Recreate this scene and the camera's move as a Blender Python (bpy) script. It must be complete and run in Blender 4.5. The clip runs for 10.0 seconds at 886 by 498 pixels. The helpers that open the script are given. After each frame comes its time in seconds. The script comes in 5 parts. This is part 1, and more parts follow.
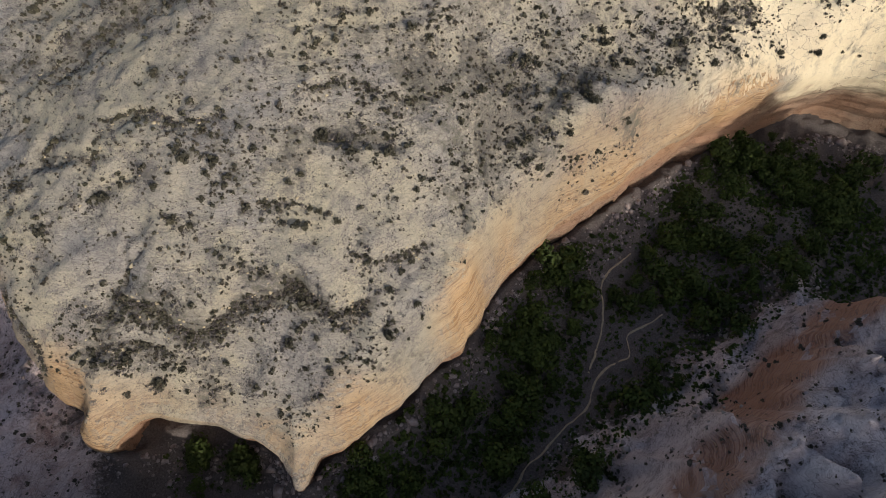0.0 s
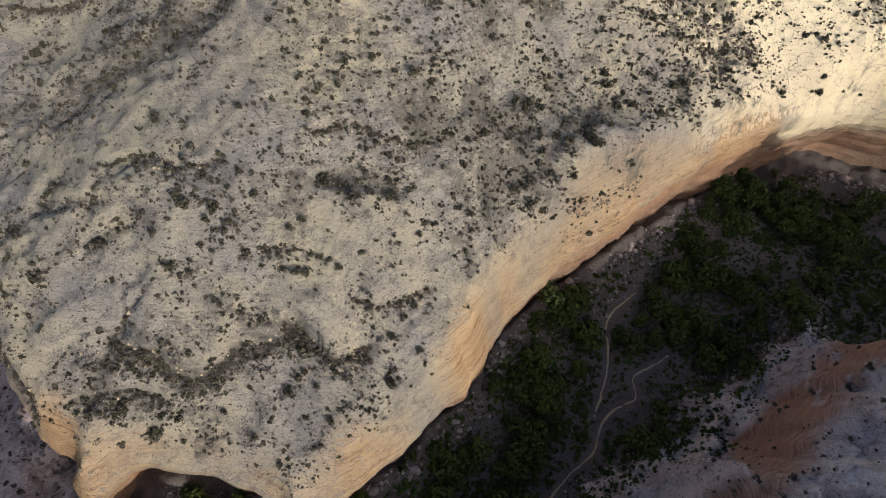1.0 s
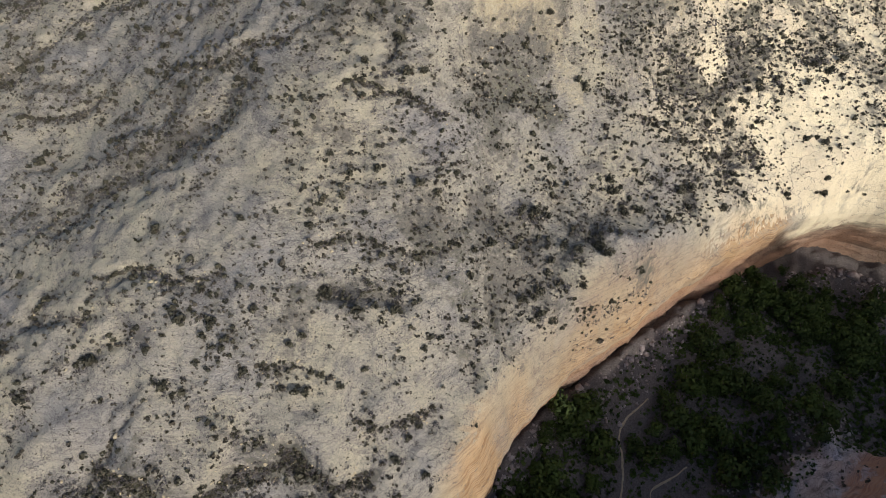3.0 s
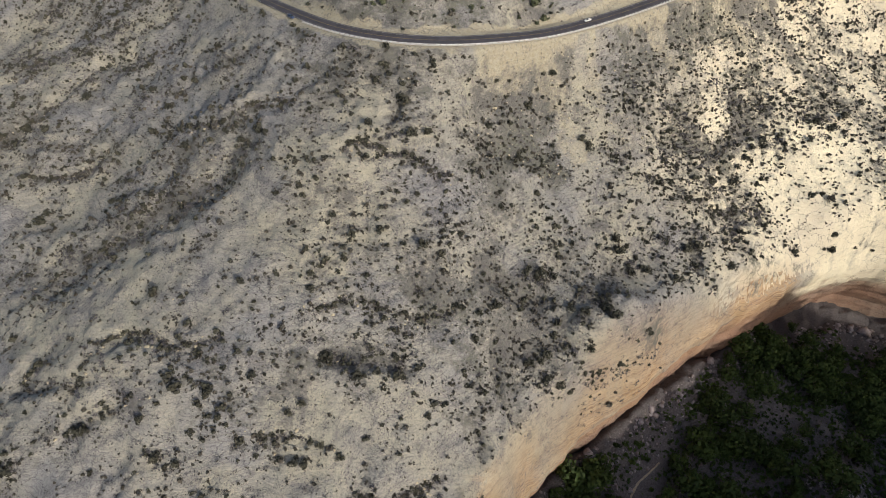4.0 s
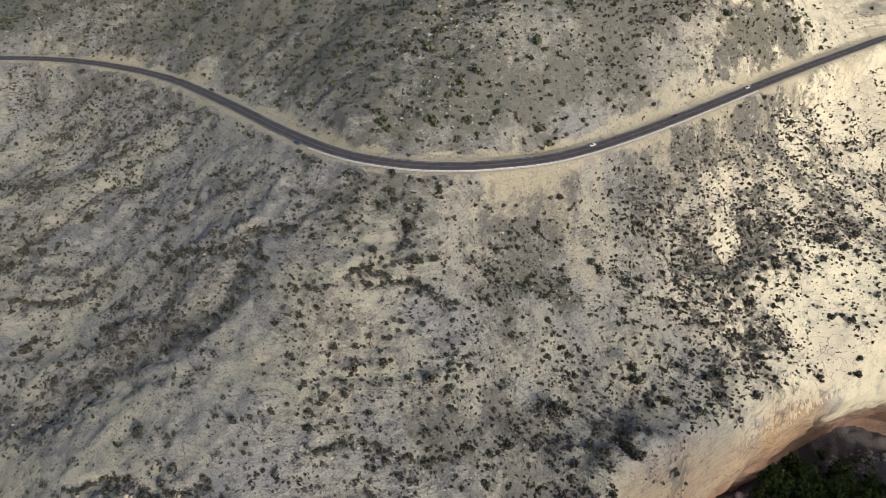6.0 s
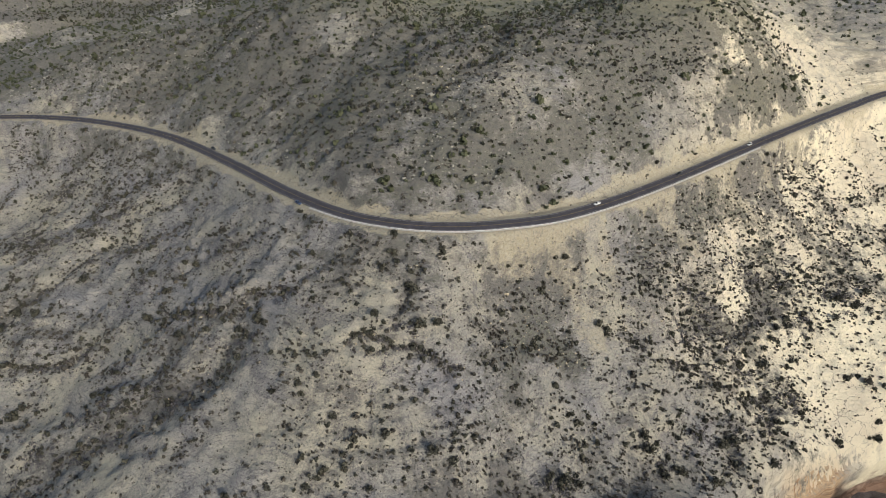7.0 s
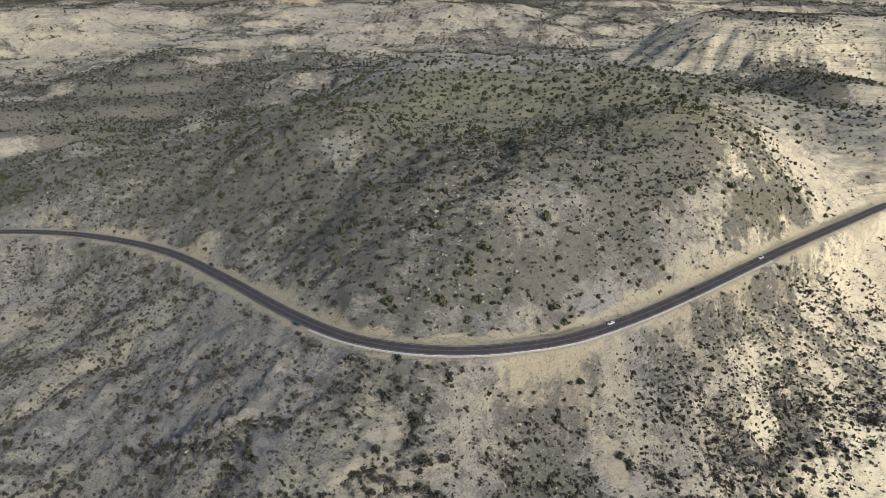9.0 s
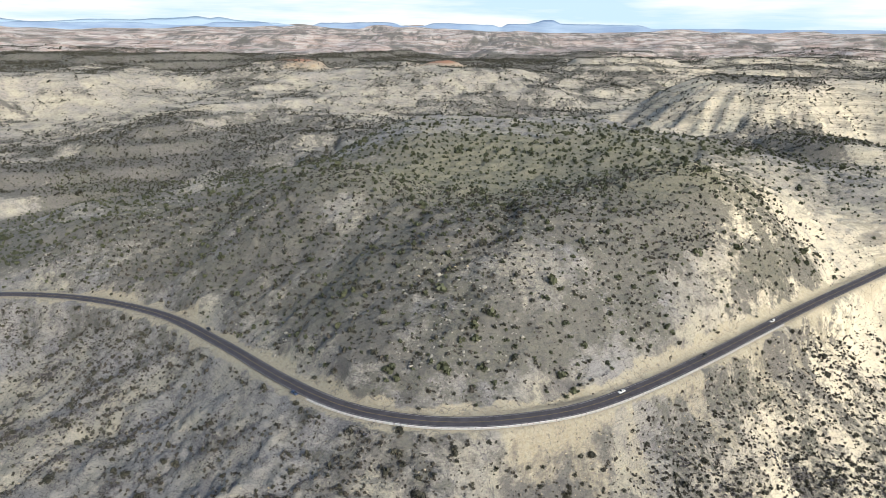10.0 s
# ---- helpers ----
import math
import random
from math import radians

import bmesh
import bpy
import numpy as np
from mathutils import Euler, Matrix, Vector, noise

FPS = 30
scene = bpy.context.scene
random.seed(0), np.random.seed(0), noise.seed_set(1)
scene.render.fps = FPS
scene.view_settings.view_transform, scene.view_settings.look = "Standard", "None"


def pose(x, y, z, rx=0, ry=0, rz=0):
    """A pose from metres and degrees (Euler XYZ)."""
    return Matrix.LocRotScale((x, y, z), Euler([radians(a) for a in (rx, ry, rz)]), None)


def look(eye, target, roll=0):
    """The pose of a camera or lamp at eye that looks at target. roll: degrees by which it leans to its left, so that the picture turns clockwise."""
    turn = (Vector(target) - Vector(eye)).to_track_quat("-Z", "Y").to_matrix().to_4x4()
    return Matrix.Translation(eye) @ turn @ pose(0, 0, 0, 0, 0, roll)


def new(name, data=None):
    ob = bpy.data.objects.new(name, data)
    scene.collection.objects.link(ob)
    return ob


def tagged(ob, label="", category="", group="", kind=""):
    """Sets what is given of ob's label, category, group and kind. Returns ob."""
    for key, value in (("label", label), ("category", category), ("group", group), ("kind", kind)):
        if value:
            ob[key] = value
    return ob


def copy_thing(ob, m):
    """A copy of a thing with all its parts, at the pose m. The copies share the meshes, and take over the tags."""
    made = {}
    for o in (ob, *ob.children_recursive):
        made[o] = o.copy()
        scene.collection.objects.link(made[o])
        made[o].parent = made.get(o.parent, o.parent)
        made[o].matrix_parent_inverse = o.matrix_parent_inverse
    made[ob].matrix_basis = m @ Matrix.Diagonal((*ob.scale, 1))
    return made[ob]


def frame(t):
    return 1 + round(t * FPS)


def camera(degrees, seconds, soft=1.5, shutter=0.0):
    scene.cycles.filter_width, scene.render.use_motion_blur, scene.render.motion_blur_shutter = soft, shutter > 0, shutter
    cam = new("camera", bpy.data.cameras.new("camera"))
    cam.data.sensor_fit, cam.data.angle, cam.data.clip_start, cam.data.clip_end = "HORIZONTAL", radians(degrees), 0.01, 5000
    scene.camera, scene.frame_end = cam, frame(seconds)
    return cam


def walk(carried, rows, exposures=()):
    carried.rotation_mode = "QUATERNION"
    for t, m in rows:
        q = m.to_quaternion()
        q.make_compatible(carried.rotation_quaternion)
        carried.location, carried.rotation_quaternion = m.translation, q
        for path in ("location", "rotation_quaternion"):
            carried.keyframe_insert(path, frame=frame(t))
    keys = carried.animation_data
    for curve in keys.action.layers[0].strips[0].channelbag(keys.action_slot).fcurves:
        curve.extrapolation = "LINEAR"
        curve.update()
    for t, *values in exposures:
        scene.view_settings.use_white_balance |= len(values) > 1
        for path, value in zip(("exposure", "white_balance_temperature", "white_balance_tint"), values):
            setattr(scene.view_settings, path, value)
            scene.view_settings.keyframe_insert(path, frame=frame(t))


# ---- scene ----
cam = camera(71.0, 10.0, soft=0.4)
PATH = [
    (0, (0.983, -0.15, 233.398), (1.012, 0.787, 231.631), 2.5),
    (0.5, (-0.007, 4.999, 233.461), (0.022, 5.971, 231.713), 2.4),
    (1, (-0.96, 10.138, 233.558), (-0.93, 11.15, 231.833), 2.3),
    (1.5, (-1.9, 15.242, 233.683), (-1.869, 16.299, 231.985), 2.1),
    (2, (-2.865, 20.235, 233.849), (-2.833, 21.336, 232.179), 2.1),
    (2.5, (-3.792, 25.22, 234.019), (-3.76, 26.38, 232.389), 2.0),
    (4, (-5.96, 40.387, 234.837), (-5.935, 41.718, 233.344), 1.5),
    (4.5, (-6.603, 45.405, 234.941), (-6.58, 46.794, 233.502), 1.4),
    (5, (-7.266, 50.359, 235.082), (-7.246, 51.806, 233.701), 1.3),
    (5.5, (-7.989, 55.256, 235.208), (-7.97, 56.757, 233.887), 1.2),
    (7, (-10.674, 70.514, 236.115), (-10.657, 72.16, 234.98), 0.9),
    (7.5, (-11.515, 75.422, 236.268), (-11.497, 77.111, 235.197), 0.8),
    (8, (-12.363, 80.254, 236.402), (-12.347, 81.984, 235.398), 0.7),
    (8.5, (-13.2, 84.993, 236.504), (-13.184, 86.763, 235.574), 0.7),
    (9, (-13.962, 89.616, 236.583), (-13.947, 91.426, 235.731), 0.6),
    (9.5, (-14.695, 94.066, 236.642), (-14.683, 95.913, 235.876), 0.5),
    (10, (-15.388, 98.398, 236.678), (-15.377, 100.278, 235.998), 0.5),
]
walk(cam, [(t, look(eye, target, roll)) for t, eye, target, roll in PATH],
     exposures=[(0, -0.08, 7400, 10), (2.5, -0.08, 7050, 9), (5, -0.12, 6780, 7), (8.5, -0.30, 6600, 6), (9.5, -0.11, 6500, 6), (10, 0.14, 6400, 6)])

# ---- daylight ----
SUN_FROM = Vector((0.50, -0.68, 0.47)).normalized()   # towards the sun
world = bpy.data.worlds.new("sky")
scene.world = world
world.use_nodes = True
wn = world.node_tree
sky = wn.nodes.new("ShaderNodeTexSky")
sky.sky_type, sky.sun_disc = "NISHITA", False
sky.sun_elevation = math.asin(SUN_FROM.z)
sky.sun_rotation = math.atan2(SUN_FROM.x, SUN_FROM.y)
sky.air_density, sky.dust_density, sky.ozone_density = 1.0, 2.8, 1.0
wn.nodes["Background"].inputs["Strength"].default_value = 0.15
wn.links.new(sky.outputs[0], wn.nodes["Background"].inputs["Color"])
sun_data = bpy.data.lights.new("sun", "SUN")
sun_data.energy, sun_data.angle, sun_data.color = 3.0, radians(0.8), (1.0, 0.955, 0.89)
sun = new("sun", sun_data)
sun.matrix_world = look(SUN_FROM * 900, (0, 0, 0))


# ---- numbers, noise and curves ----
def hash2(ix, iy, seed):
    n = (ix.astype(np.int64) * 374761393 + iy.astype(np.int64) * 668265263 + seed * 144665) & 0x7FFFFFFF
    n = ((n ^ (n >> 13)) * 1274126177) & 0x7FFFFFFF
    return ((n ^ (n >> 16)) & 0xFFFF) / 65535.0


def value_noise(x, y, seed=0):
    """Smooth noise between -1 and 1, one cell a unit."""
    fx, fy = np.floor(x), np.floor(y)
    u, v = x - fx, y - fy
    u, v = u * u * u * (u * (u * 6 - 15) + 10), v * v * v * (v * (v * 6 - 15) + 10)
    a, b = hash2(fx, fy, seed), hash2(fx + 1, fy, seed)
    c, d = hash2(fx, fy + 1, seed), hash2(fx + 1, fy + 1, seed)
    return 2 * (a + (b - a) * u + (c - a) * v + (a - b - c + d) * u * v) - 1


def fbm(x, y, size, octaves=4, seed=0, gain=0.5):
    total, amp = 0.0, 1.0
    for n in range(octaves):
        k = 2.03 ** n / size
        total = total + amp * value_noise(x * k * 0.8 - y * k * 0.6 + 17.3 * n, x * k * 0.6 + y * k * 0.8 - 9.1 * n, seed + n)
        amp *= gain
    return total


def ridged(x, y, size, octaves=3, seed=0):
    total, amp = 0.0, 1.0
    for n in range(octaves):
        total = total + amp * (1 - 2 * np.abs(fbm(x, y, size / 2 ** n, 1, seed + 7 * n)))
        amp *= 0.5
    return total


def step(a, b, x):
    t = np.clip((x - a) / (b - a), 0, 1)
    return t * t * (3 - 2 * t)


def smooth_line(points, spacing):
    """A Catmull-Rom curve through the points, resampled evenly."""
    p = np.array(points, float)
    p = np.vstack([2 * p[0] - p[1], p, 2 * p[-1] - p[-2]])
    out = []
    for i in range(1, len(p) - 2):
        t = np.linspace(0, 1, 24, endpoint=False)[:, None]
        out.append(0.5 * (2 * p[i] + (p[i + 1] - p[i - 1]) * t + (2 * p[i - 1] - 5 * p[i] + 4 * p[i + 1] - p[i + 2]) * t ** 2
                          + (3 * p[i] - p[i - 1] - 3 * p[i + 1] + p[i + 2]) * t ** 3))
    out = np.vstack(out + [p[-2:-1]])
    run = np.r_[0, np.cumsum(np.linalg.norm(np.diff(out[:, :2], axis=0), axis=1))]
    even = np.linspace(0, run[-1], max(2, int(run[-1] / spacing)))
    return np.stack([np.interp(even, run, out[:, k]) for k in range(out.shape[1])], 1)


def normals_of(line):
    """Unit vectors to the right of a plan line."""
    d = np.gradient(line[:, :2], axis=0)
    d /= np.linalg.norm(d, axis=1)[:, None]
    return np.stack([d[:, 1], -d[:, 0]], 1)


def nearest(line, x, y):
    """Distance to a plan line, its signed side (right is plus) and the index of the nearest point, for flat arrays."""
    best, side, index = np.full(x.shape, 1e9), np.zeros(x.shape), np.zeros(x.shape, int)
    right = normals_of(line)
    for i in range(len(line)):
        dx, dy = x - line[i, 0], y - line[i, 1]
        d = dx * dx + dy * dy
        m = d < best
        best[m], index[m] = d[m], i
        side[m] = (dx * right[i, 0] + dy * right[i, 1])[m]
    return np.sqrt(best), side, index


def inside(poly, x, y):
    res = np.zeros(x.shape, bool)
    px, py = poly[:, 0], poly[:, 1]
    j = len(poly) - 1
    for i in range(len(poly)):
        if py[i] != py[j]:
            cross = ((py[i] > y) != (py[j] > y)) & (x < (px[j] - px[i]) * (y - py[i]) / (py[j] - py[i]) + px[i])
            res ^= cross
        j = i
    return res


# ---- plan: canyon lip and road ----
LIP = [(-900, 190, -60), (-520, 210, -65), (-330, 205, -75), (-262, 172, -82), (-243, 150, -86), (-235, 127, -92), (-215, 102, -97), (-201, 85, -101), (-184, 77, -102), (-186, 66, -106),
       (-172, 60, -109), (-161, 69, -101), (-147, 76, -98), (-123, 73, -100), (-95, 65, -106), (-77, 53, -111), (-68, 41, -116), (-58, 56, -113), (-42, 66, -111), (-19, 83, -109),
       (-4, 98, -107), (22, 125, -107), (36, 149, -105), (57, 176, -101), (81, 198, -94), (111, 219, -85), (132, 234, -79), (154, 248, -76), (178, 264, -76), (214, 286, -78),
       (238, 301, -82), (265, 314, -88), (307, 328, -96), (353, 319, -92), (400, 280, -80), (470, 210, -75), (620, 60, -70), (900, -300, -60)]
lip = smooth_line(LIP, 1.6)
lip_normal = normals_of(lip)
wobble = fbm(lip[:, 0], lip[:, 1], 22, 3, 40) * 1.6 + fbm(lip[:, 0], lip[:, 1], 7, 2, 41) * 0.7
lip[:, :2] += lip_normal * wobble[:, None]
canyon_poly = np.vstack([lip[:, :2], [(900, -3000), (-900, -3000)]])
lip_coarse = lip[::3]

ROAD = [(-640, 500, 8), (-520, 545, 18), (-440, 562, 24), (-378, 560, 28), (-324, 550, 32), (-268, 530, 36), (-208, 495.5, 41), (-151, 443.5, 48), (-102, 393, 55),
        (-65, 362, 59), (-34, 348, 61), (-4, 345, 61), (26, 350, 60), (58, 365, 56), (98, 392, 52), (146, 429.2, 48), (201, 473.6, 44),
        (265, 521.6, 42), (341, 577, 39), (395, 615, 37), (470, 655, 35), (560, 690, 33), (720, 730, 28)]
road_line = smooth_line(ROAD, 3.0)
ROAD_HALF = 4.3

# swells of the land round the road, every 105 m, on a plane that rises away from the canyon
SWELLS = [
    (-1, -13, -13, -43, -5, -15, 4, 0, 0),
    (-7, -27, 6, 21, -7, 10, 40, -13, -1),
    (-8, -14, -7, 11, 14, -16, -27, -49, -13),
    (-16, 4, -11, 23, 38, 1, -10, -3, -41),
    (-29, -35, 6, 9, 45, 48, -10, -25, -30),
    (-8, 15, 8, 54, 9, 27, 58, -11, -14),
    (-25, 8, 3, 13, 8, 4, 14, 25, -13),
]
# smaller rises and hollows: centre, radius, height
RISES = [(92, 216, 38, 24), (95, 247, 38, -16), (37, 210, 38, -13), (54, 313, 38, -9), (-39, 274, 38, 9), (25, 219, 38, 8), (37, 210, 38, -8), (92, 216, 38, 11), (72, 205, 38, -12), (25, 219, 38, 8), (86, 295, 38, 7), (226, 308, 38, -8), (-45, 114, 38, 7), (-67, 83, 38, -9), (-87, 115, 38, 7), (3, 160, 38, -7), (-10, 175, 38, 9), (3, 160, 38, -7)]
# fans of fill that spill down from the road: top and foot
FANS = [(22, 342, 44, 339), (53, 354, 74, 322), (80, 374, 92, 352), (120, 405, 150, 390), (178, 455, 209, 432), (215, 480, 232, 462), (257, 515, 274, 493), (290, 541, 293, 507), (335, 572, 350, 543)]
# rock ledges that step down to the south: height and line
LEDGES = [
    (13.0, [(-155, 124), (-145, 121), (-133, 118), (-127, 113), (-117, 111), (-106, 116), (-94, 124), (-78, 126), (-72, 131), (-65, 131), (-57, 124), (-47, 119), (-39, 122), (-32, 124)]),
    (7.0, [(-39, 143), (-28, 142), (-19, 147), (-8, 151), (-5, 153)]),
    (5.0, [(-216, 130), (-212, 119), (-200, 105), (-196, 94)]),
    (3.5, [(54, 216), (64, 210), (70, 206), (86, 212), (102, 221), (106, 224)]),
    (4.0, [(-173, 101), (-158, 104), (-143, 105), (-125, 100)]),
    (5.0, [(-55, 286), (-46, 292), (-31, 287), (-17, 288), (-8, 284), (2, 283)]),
    (3.5, [(-151, 331), (-125, 322), (-100, 326), (-80, 318)]),
    (3.0, [(-172, 202), (-148, 208), (-122, 199), (-102, 203)]),
    (3.5, [(-69, 212), (-45, 221), (-20, 215), (5, 220)]),
    (3.0, [(112, 320), (136, 325), (160, 317), (184, 324)]),
    (3.0, [(-253, 323), (-234, 321), (-203, 325)]),
    (2.5, [(-94, 158), (-74, 163), (-49, 158)]),
]
# gullies and joints: depth, half width and line
GULLIES = [
    (5.0, 11.0, [(-255, 257), (-242, 258), (-209, 248), (-190, 256), (-171, 262), (-152, 265), (-137, 277), (-119, 287), (-99, 294)]),
    (3.0, 1.8, [(-34, 286), (-31, 291), (-27, 307), (-23, 315), (-18, 326)]),
    (3.0, 4.0, [(-166, 358), (-153, 361), (-135, 363), (-121, 361), (-105, 367)]),
    (8.0, 4.0, [(70, 235), (78, 230), (85, 223), (92, 220), (100, 222), (115, 231)]),
    (4.5, 4.5, [(18, 240), (25, 237), (34, 232), (43, 231), (49, 227)]),
    (3.0, 5.0, [(10, 306), (19, 305), (30, 306), (50, 307), (63, 302)]),
    (4.0, 7.0, [(-65, 190), (-58, 192), (-45, 195), (-25, 192), (-15, 188)]),
    (4.0, 7.0, [(-287, 337), (-278, 347), (-255, 378), (-235, 411), (-198, 401), (-184, 396)]),
    (4.0, 5.0, [(-215, 186), (-204, 188), (-182, 183), (-168, 184), (-160, 190)]),
    (3.5, 5.0, [(-177, 163), (-165, 164), (-153, 172), (-142, 172)]),
    (3.0, 1.6, [(-131, 148), (-147, 135), (-157, 124)]),
    (2.0, 1.4, [(-125, 221), (-126, 204), (-129, 191)]),
    (3.0, 3.0, [(145, 287), (148, 264), (160, 263)]),
    (4.0, 6.0, [(124, 338), (142, 349), (171, 354), (201, 374)]),
    (4.0, 9.0, [(-40, 425), (0, 457), (26, 488), (39, 594)]),
    (4.0, 9.0, [(118, 474), (143, 511), (194, 543)]),
    (3.5, 1.8, [(24, 204), (25, 193), (27, 185), (34, 177), (43, 177)]),
    (4.0, 3.0, [(10, 174), (15, 169), (17, 163)]),
    (4.0, 5.0, [(-155, 124), (-163, 112), (-168, 99), (-174, 90)]),
    (2.5, 1.5, [(-151, 150), (-150, 140), (-151, 125)]),
    (4.0, 6.0, [(-96, 132), (-85, 129), (-75, 129)]),
    (3.0, 4.0, [(-17, 227), (-13, 222), (-10, 217)]),
]
# far country: heights by distance (rows) and by bearing (columns)
FAR_AT = (600, 700, 850, 1000, 1200, 1500, 1700, 1830, 2120, 2600, 3200, 4000, 5200)
FAR_BEARING = (-0.67, -0.455, -0.24, -0.03, 0.185, 0.40, 0.67)
FAR_HEIGHT = [
    (30, 60, 85, 105, 105, 100, 60), (10, 20, 82, 108, 105, 100, 62), (-10, -28, 50, 106, 106, 100, 75), (-35, -45, 0, 100, 103, 80, 30),
    (-45, -40, -22, 40, 60, 18, -15), (-22, -12, 2, 14, -5, 12, 22), (-6, 0, 14, 22, -10, 20, 30), (10, 16, 36, 42, -6, 18, 30),
    (88, 92, 100, 106, 84, 50, 56), (113, 115, 116, 118, 112, 92, 96), (106, 106, 108, 108, 106, 108, 110), (175, 175, 176, 176, 175, 173, 173),
    (241, 241, 241, 241, 240, 240, 240)]


def near_land(x, y):
    z = -45 + 0.19 * (np.clip(y, -200, 900) - 100)
    for j, row in enumerate(SWELLS):
        for i, h in enumerate(row):
            z = z + h * np.exp(-((x - (-420 + 105 * i)) ** 2 + (y - (60 + 105 * j)) ** 2) / 95.0 ** 2)
    for cx, cy, r, h in RISES:
        z = z + h * np.exp(-((x - cx) ** 2 + (y - cy) ** 2) / r ** 2)
    return z


# knolls and domes of the far country: bearing, distance, radius, height
KNOLLS = [(-0.225, 2230, 85, 13), (0.0, 2210, 75, 15), (-0.5, 2500, 120, 14), (0.50, 1640, 225, 74), (0.78, 1740, 190, 80), (0.30, 2350, 240, 24), (0.50, 2700, 260, 26),
          (-0.60, 830, 46, 16), (-0.36, 905, 60, 22), (-0.52, 1010, 110, 26), (-0.20, 1330, 120, 18), (-0.45, 1560, 160, 22), (0.12, 1900, 120, 24), (0.66, 1250, 130, 34)]


def far_land(x, y):
    u, v = x + 15, y - 98
    d = np.hypot(u, v)
    wx, wy = fbm(x, y, 420, 4, 11), fbm(x, y, 340, 3, 23, 0.42)
    k = step(700, 1300, d)
    bearing0 = u / np.maximum(v, 1)
    bearing = bearing0 + 0.06 * wx * k
    dw = d * (1 + 0.075 * wy * k)
    cols = []
    for c in range(len(FAR_BEARING)):
        cols.append(np.interp(dw, FAR_AT, [row[c] for row in FAR_HEIGHT]))
    cols = np.array(cols)
    p = np.clip(np.interp(bearing, FAR_BEARING, np.arange(7)), 0, 5.999)
    i = p.astype(int)
    f = p - i
    f = f * f * (3 - 2 * f)
    z = np.take_along_axis(cols, i[None], 0)[0] * (1 - f) + np.take_along_axis(cols, i[None] + 1, 0)[0] * f
    for kb, kd, kr, kh in KNOLLS:
        if kh > 50:
            continue
        cy = kd / math.hypot(1, kb)
        q = ((u - kb * cy) ** 2 + (v - cy) ** 2) / kr ** 2 * (1 + 0.5 * fbm(x, y, kr, 3, 13))
        z = z + kh * np.exp(-q ** 1.4)
    rough = fbm(x, y, 230, 4, 31, 0.38) * 12 * step(800, 1300, d) * (1 - 0.55 * step(2300, 3500, d)) + 2 * ridged(x, y, 110, 2, 33) * step(1000, 1400, d) * step(3000, 2300, d)
    z = z + rough
    # flat benches with steep risers
    bench = 25.0
    q = z / bench + 0.9 * fbm(x, y, 420, 3, 57)
    t = q - np.floor(q)
    terr = (np.floor(q) + 0.22 * t + 0.78 * step(0.55, 0.88, t)) * bench
    m = (1 - 0.5 * step(1650, 1800, d) * step(2350, 2200, d)) * (0.55 + 0.4 * step(-0.35, 0.35, fbm(x, y, 380, 3, 58))) * step(850, 1250, d) * (1 - step(3600, 4600, d))
    z = z * (1 - m) + terr * m
    # steep-sided domes
    for kb, kd, kr, kh in KNOLLS:
        if kh > 50:
            cy = kd / math.hypot(1, kb)
            flank = 1 + 0.045 * ridged(np.arctan2(u - kb * cy, v - cy) * kr, d * 0.3, 34, 3, 14)
            q = (((u - kb * cy) / 1.15) ** 2 + (v - cy) ** 2) / (kr * flank) ** 2
            dome = np.exp(-q ** 2.2)
            z = z * (1 - dome) + (52 + kh + 5 * fbm(x, y, 120, 3, 15)) * dome
    return z


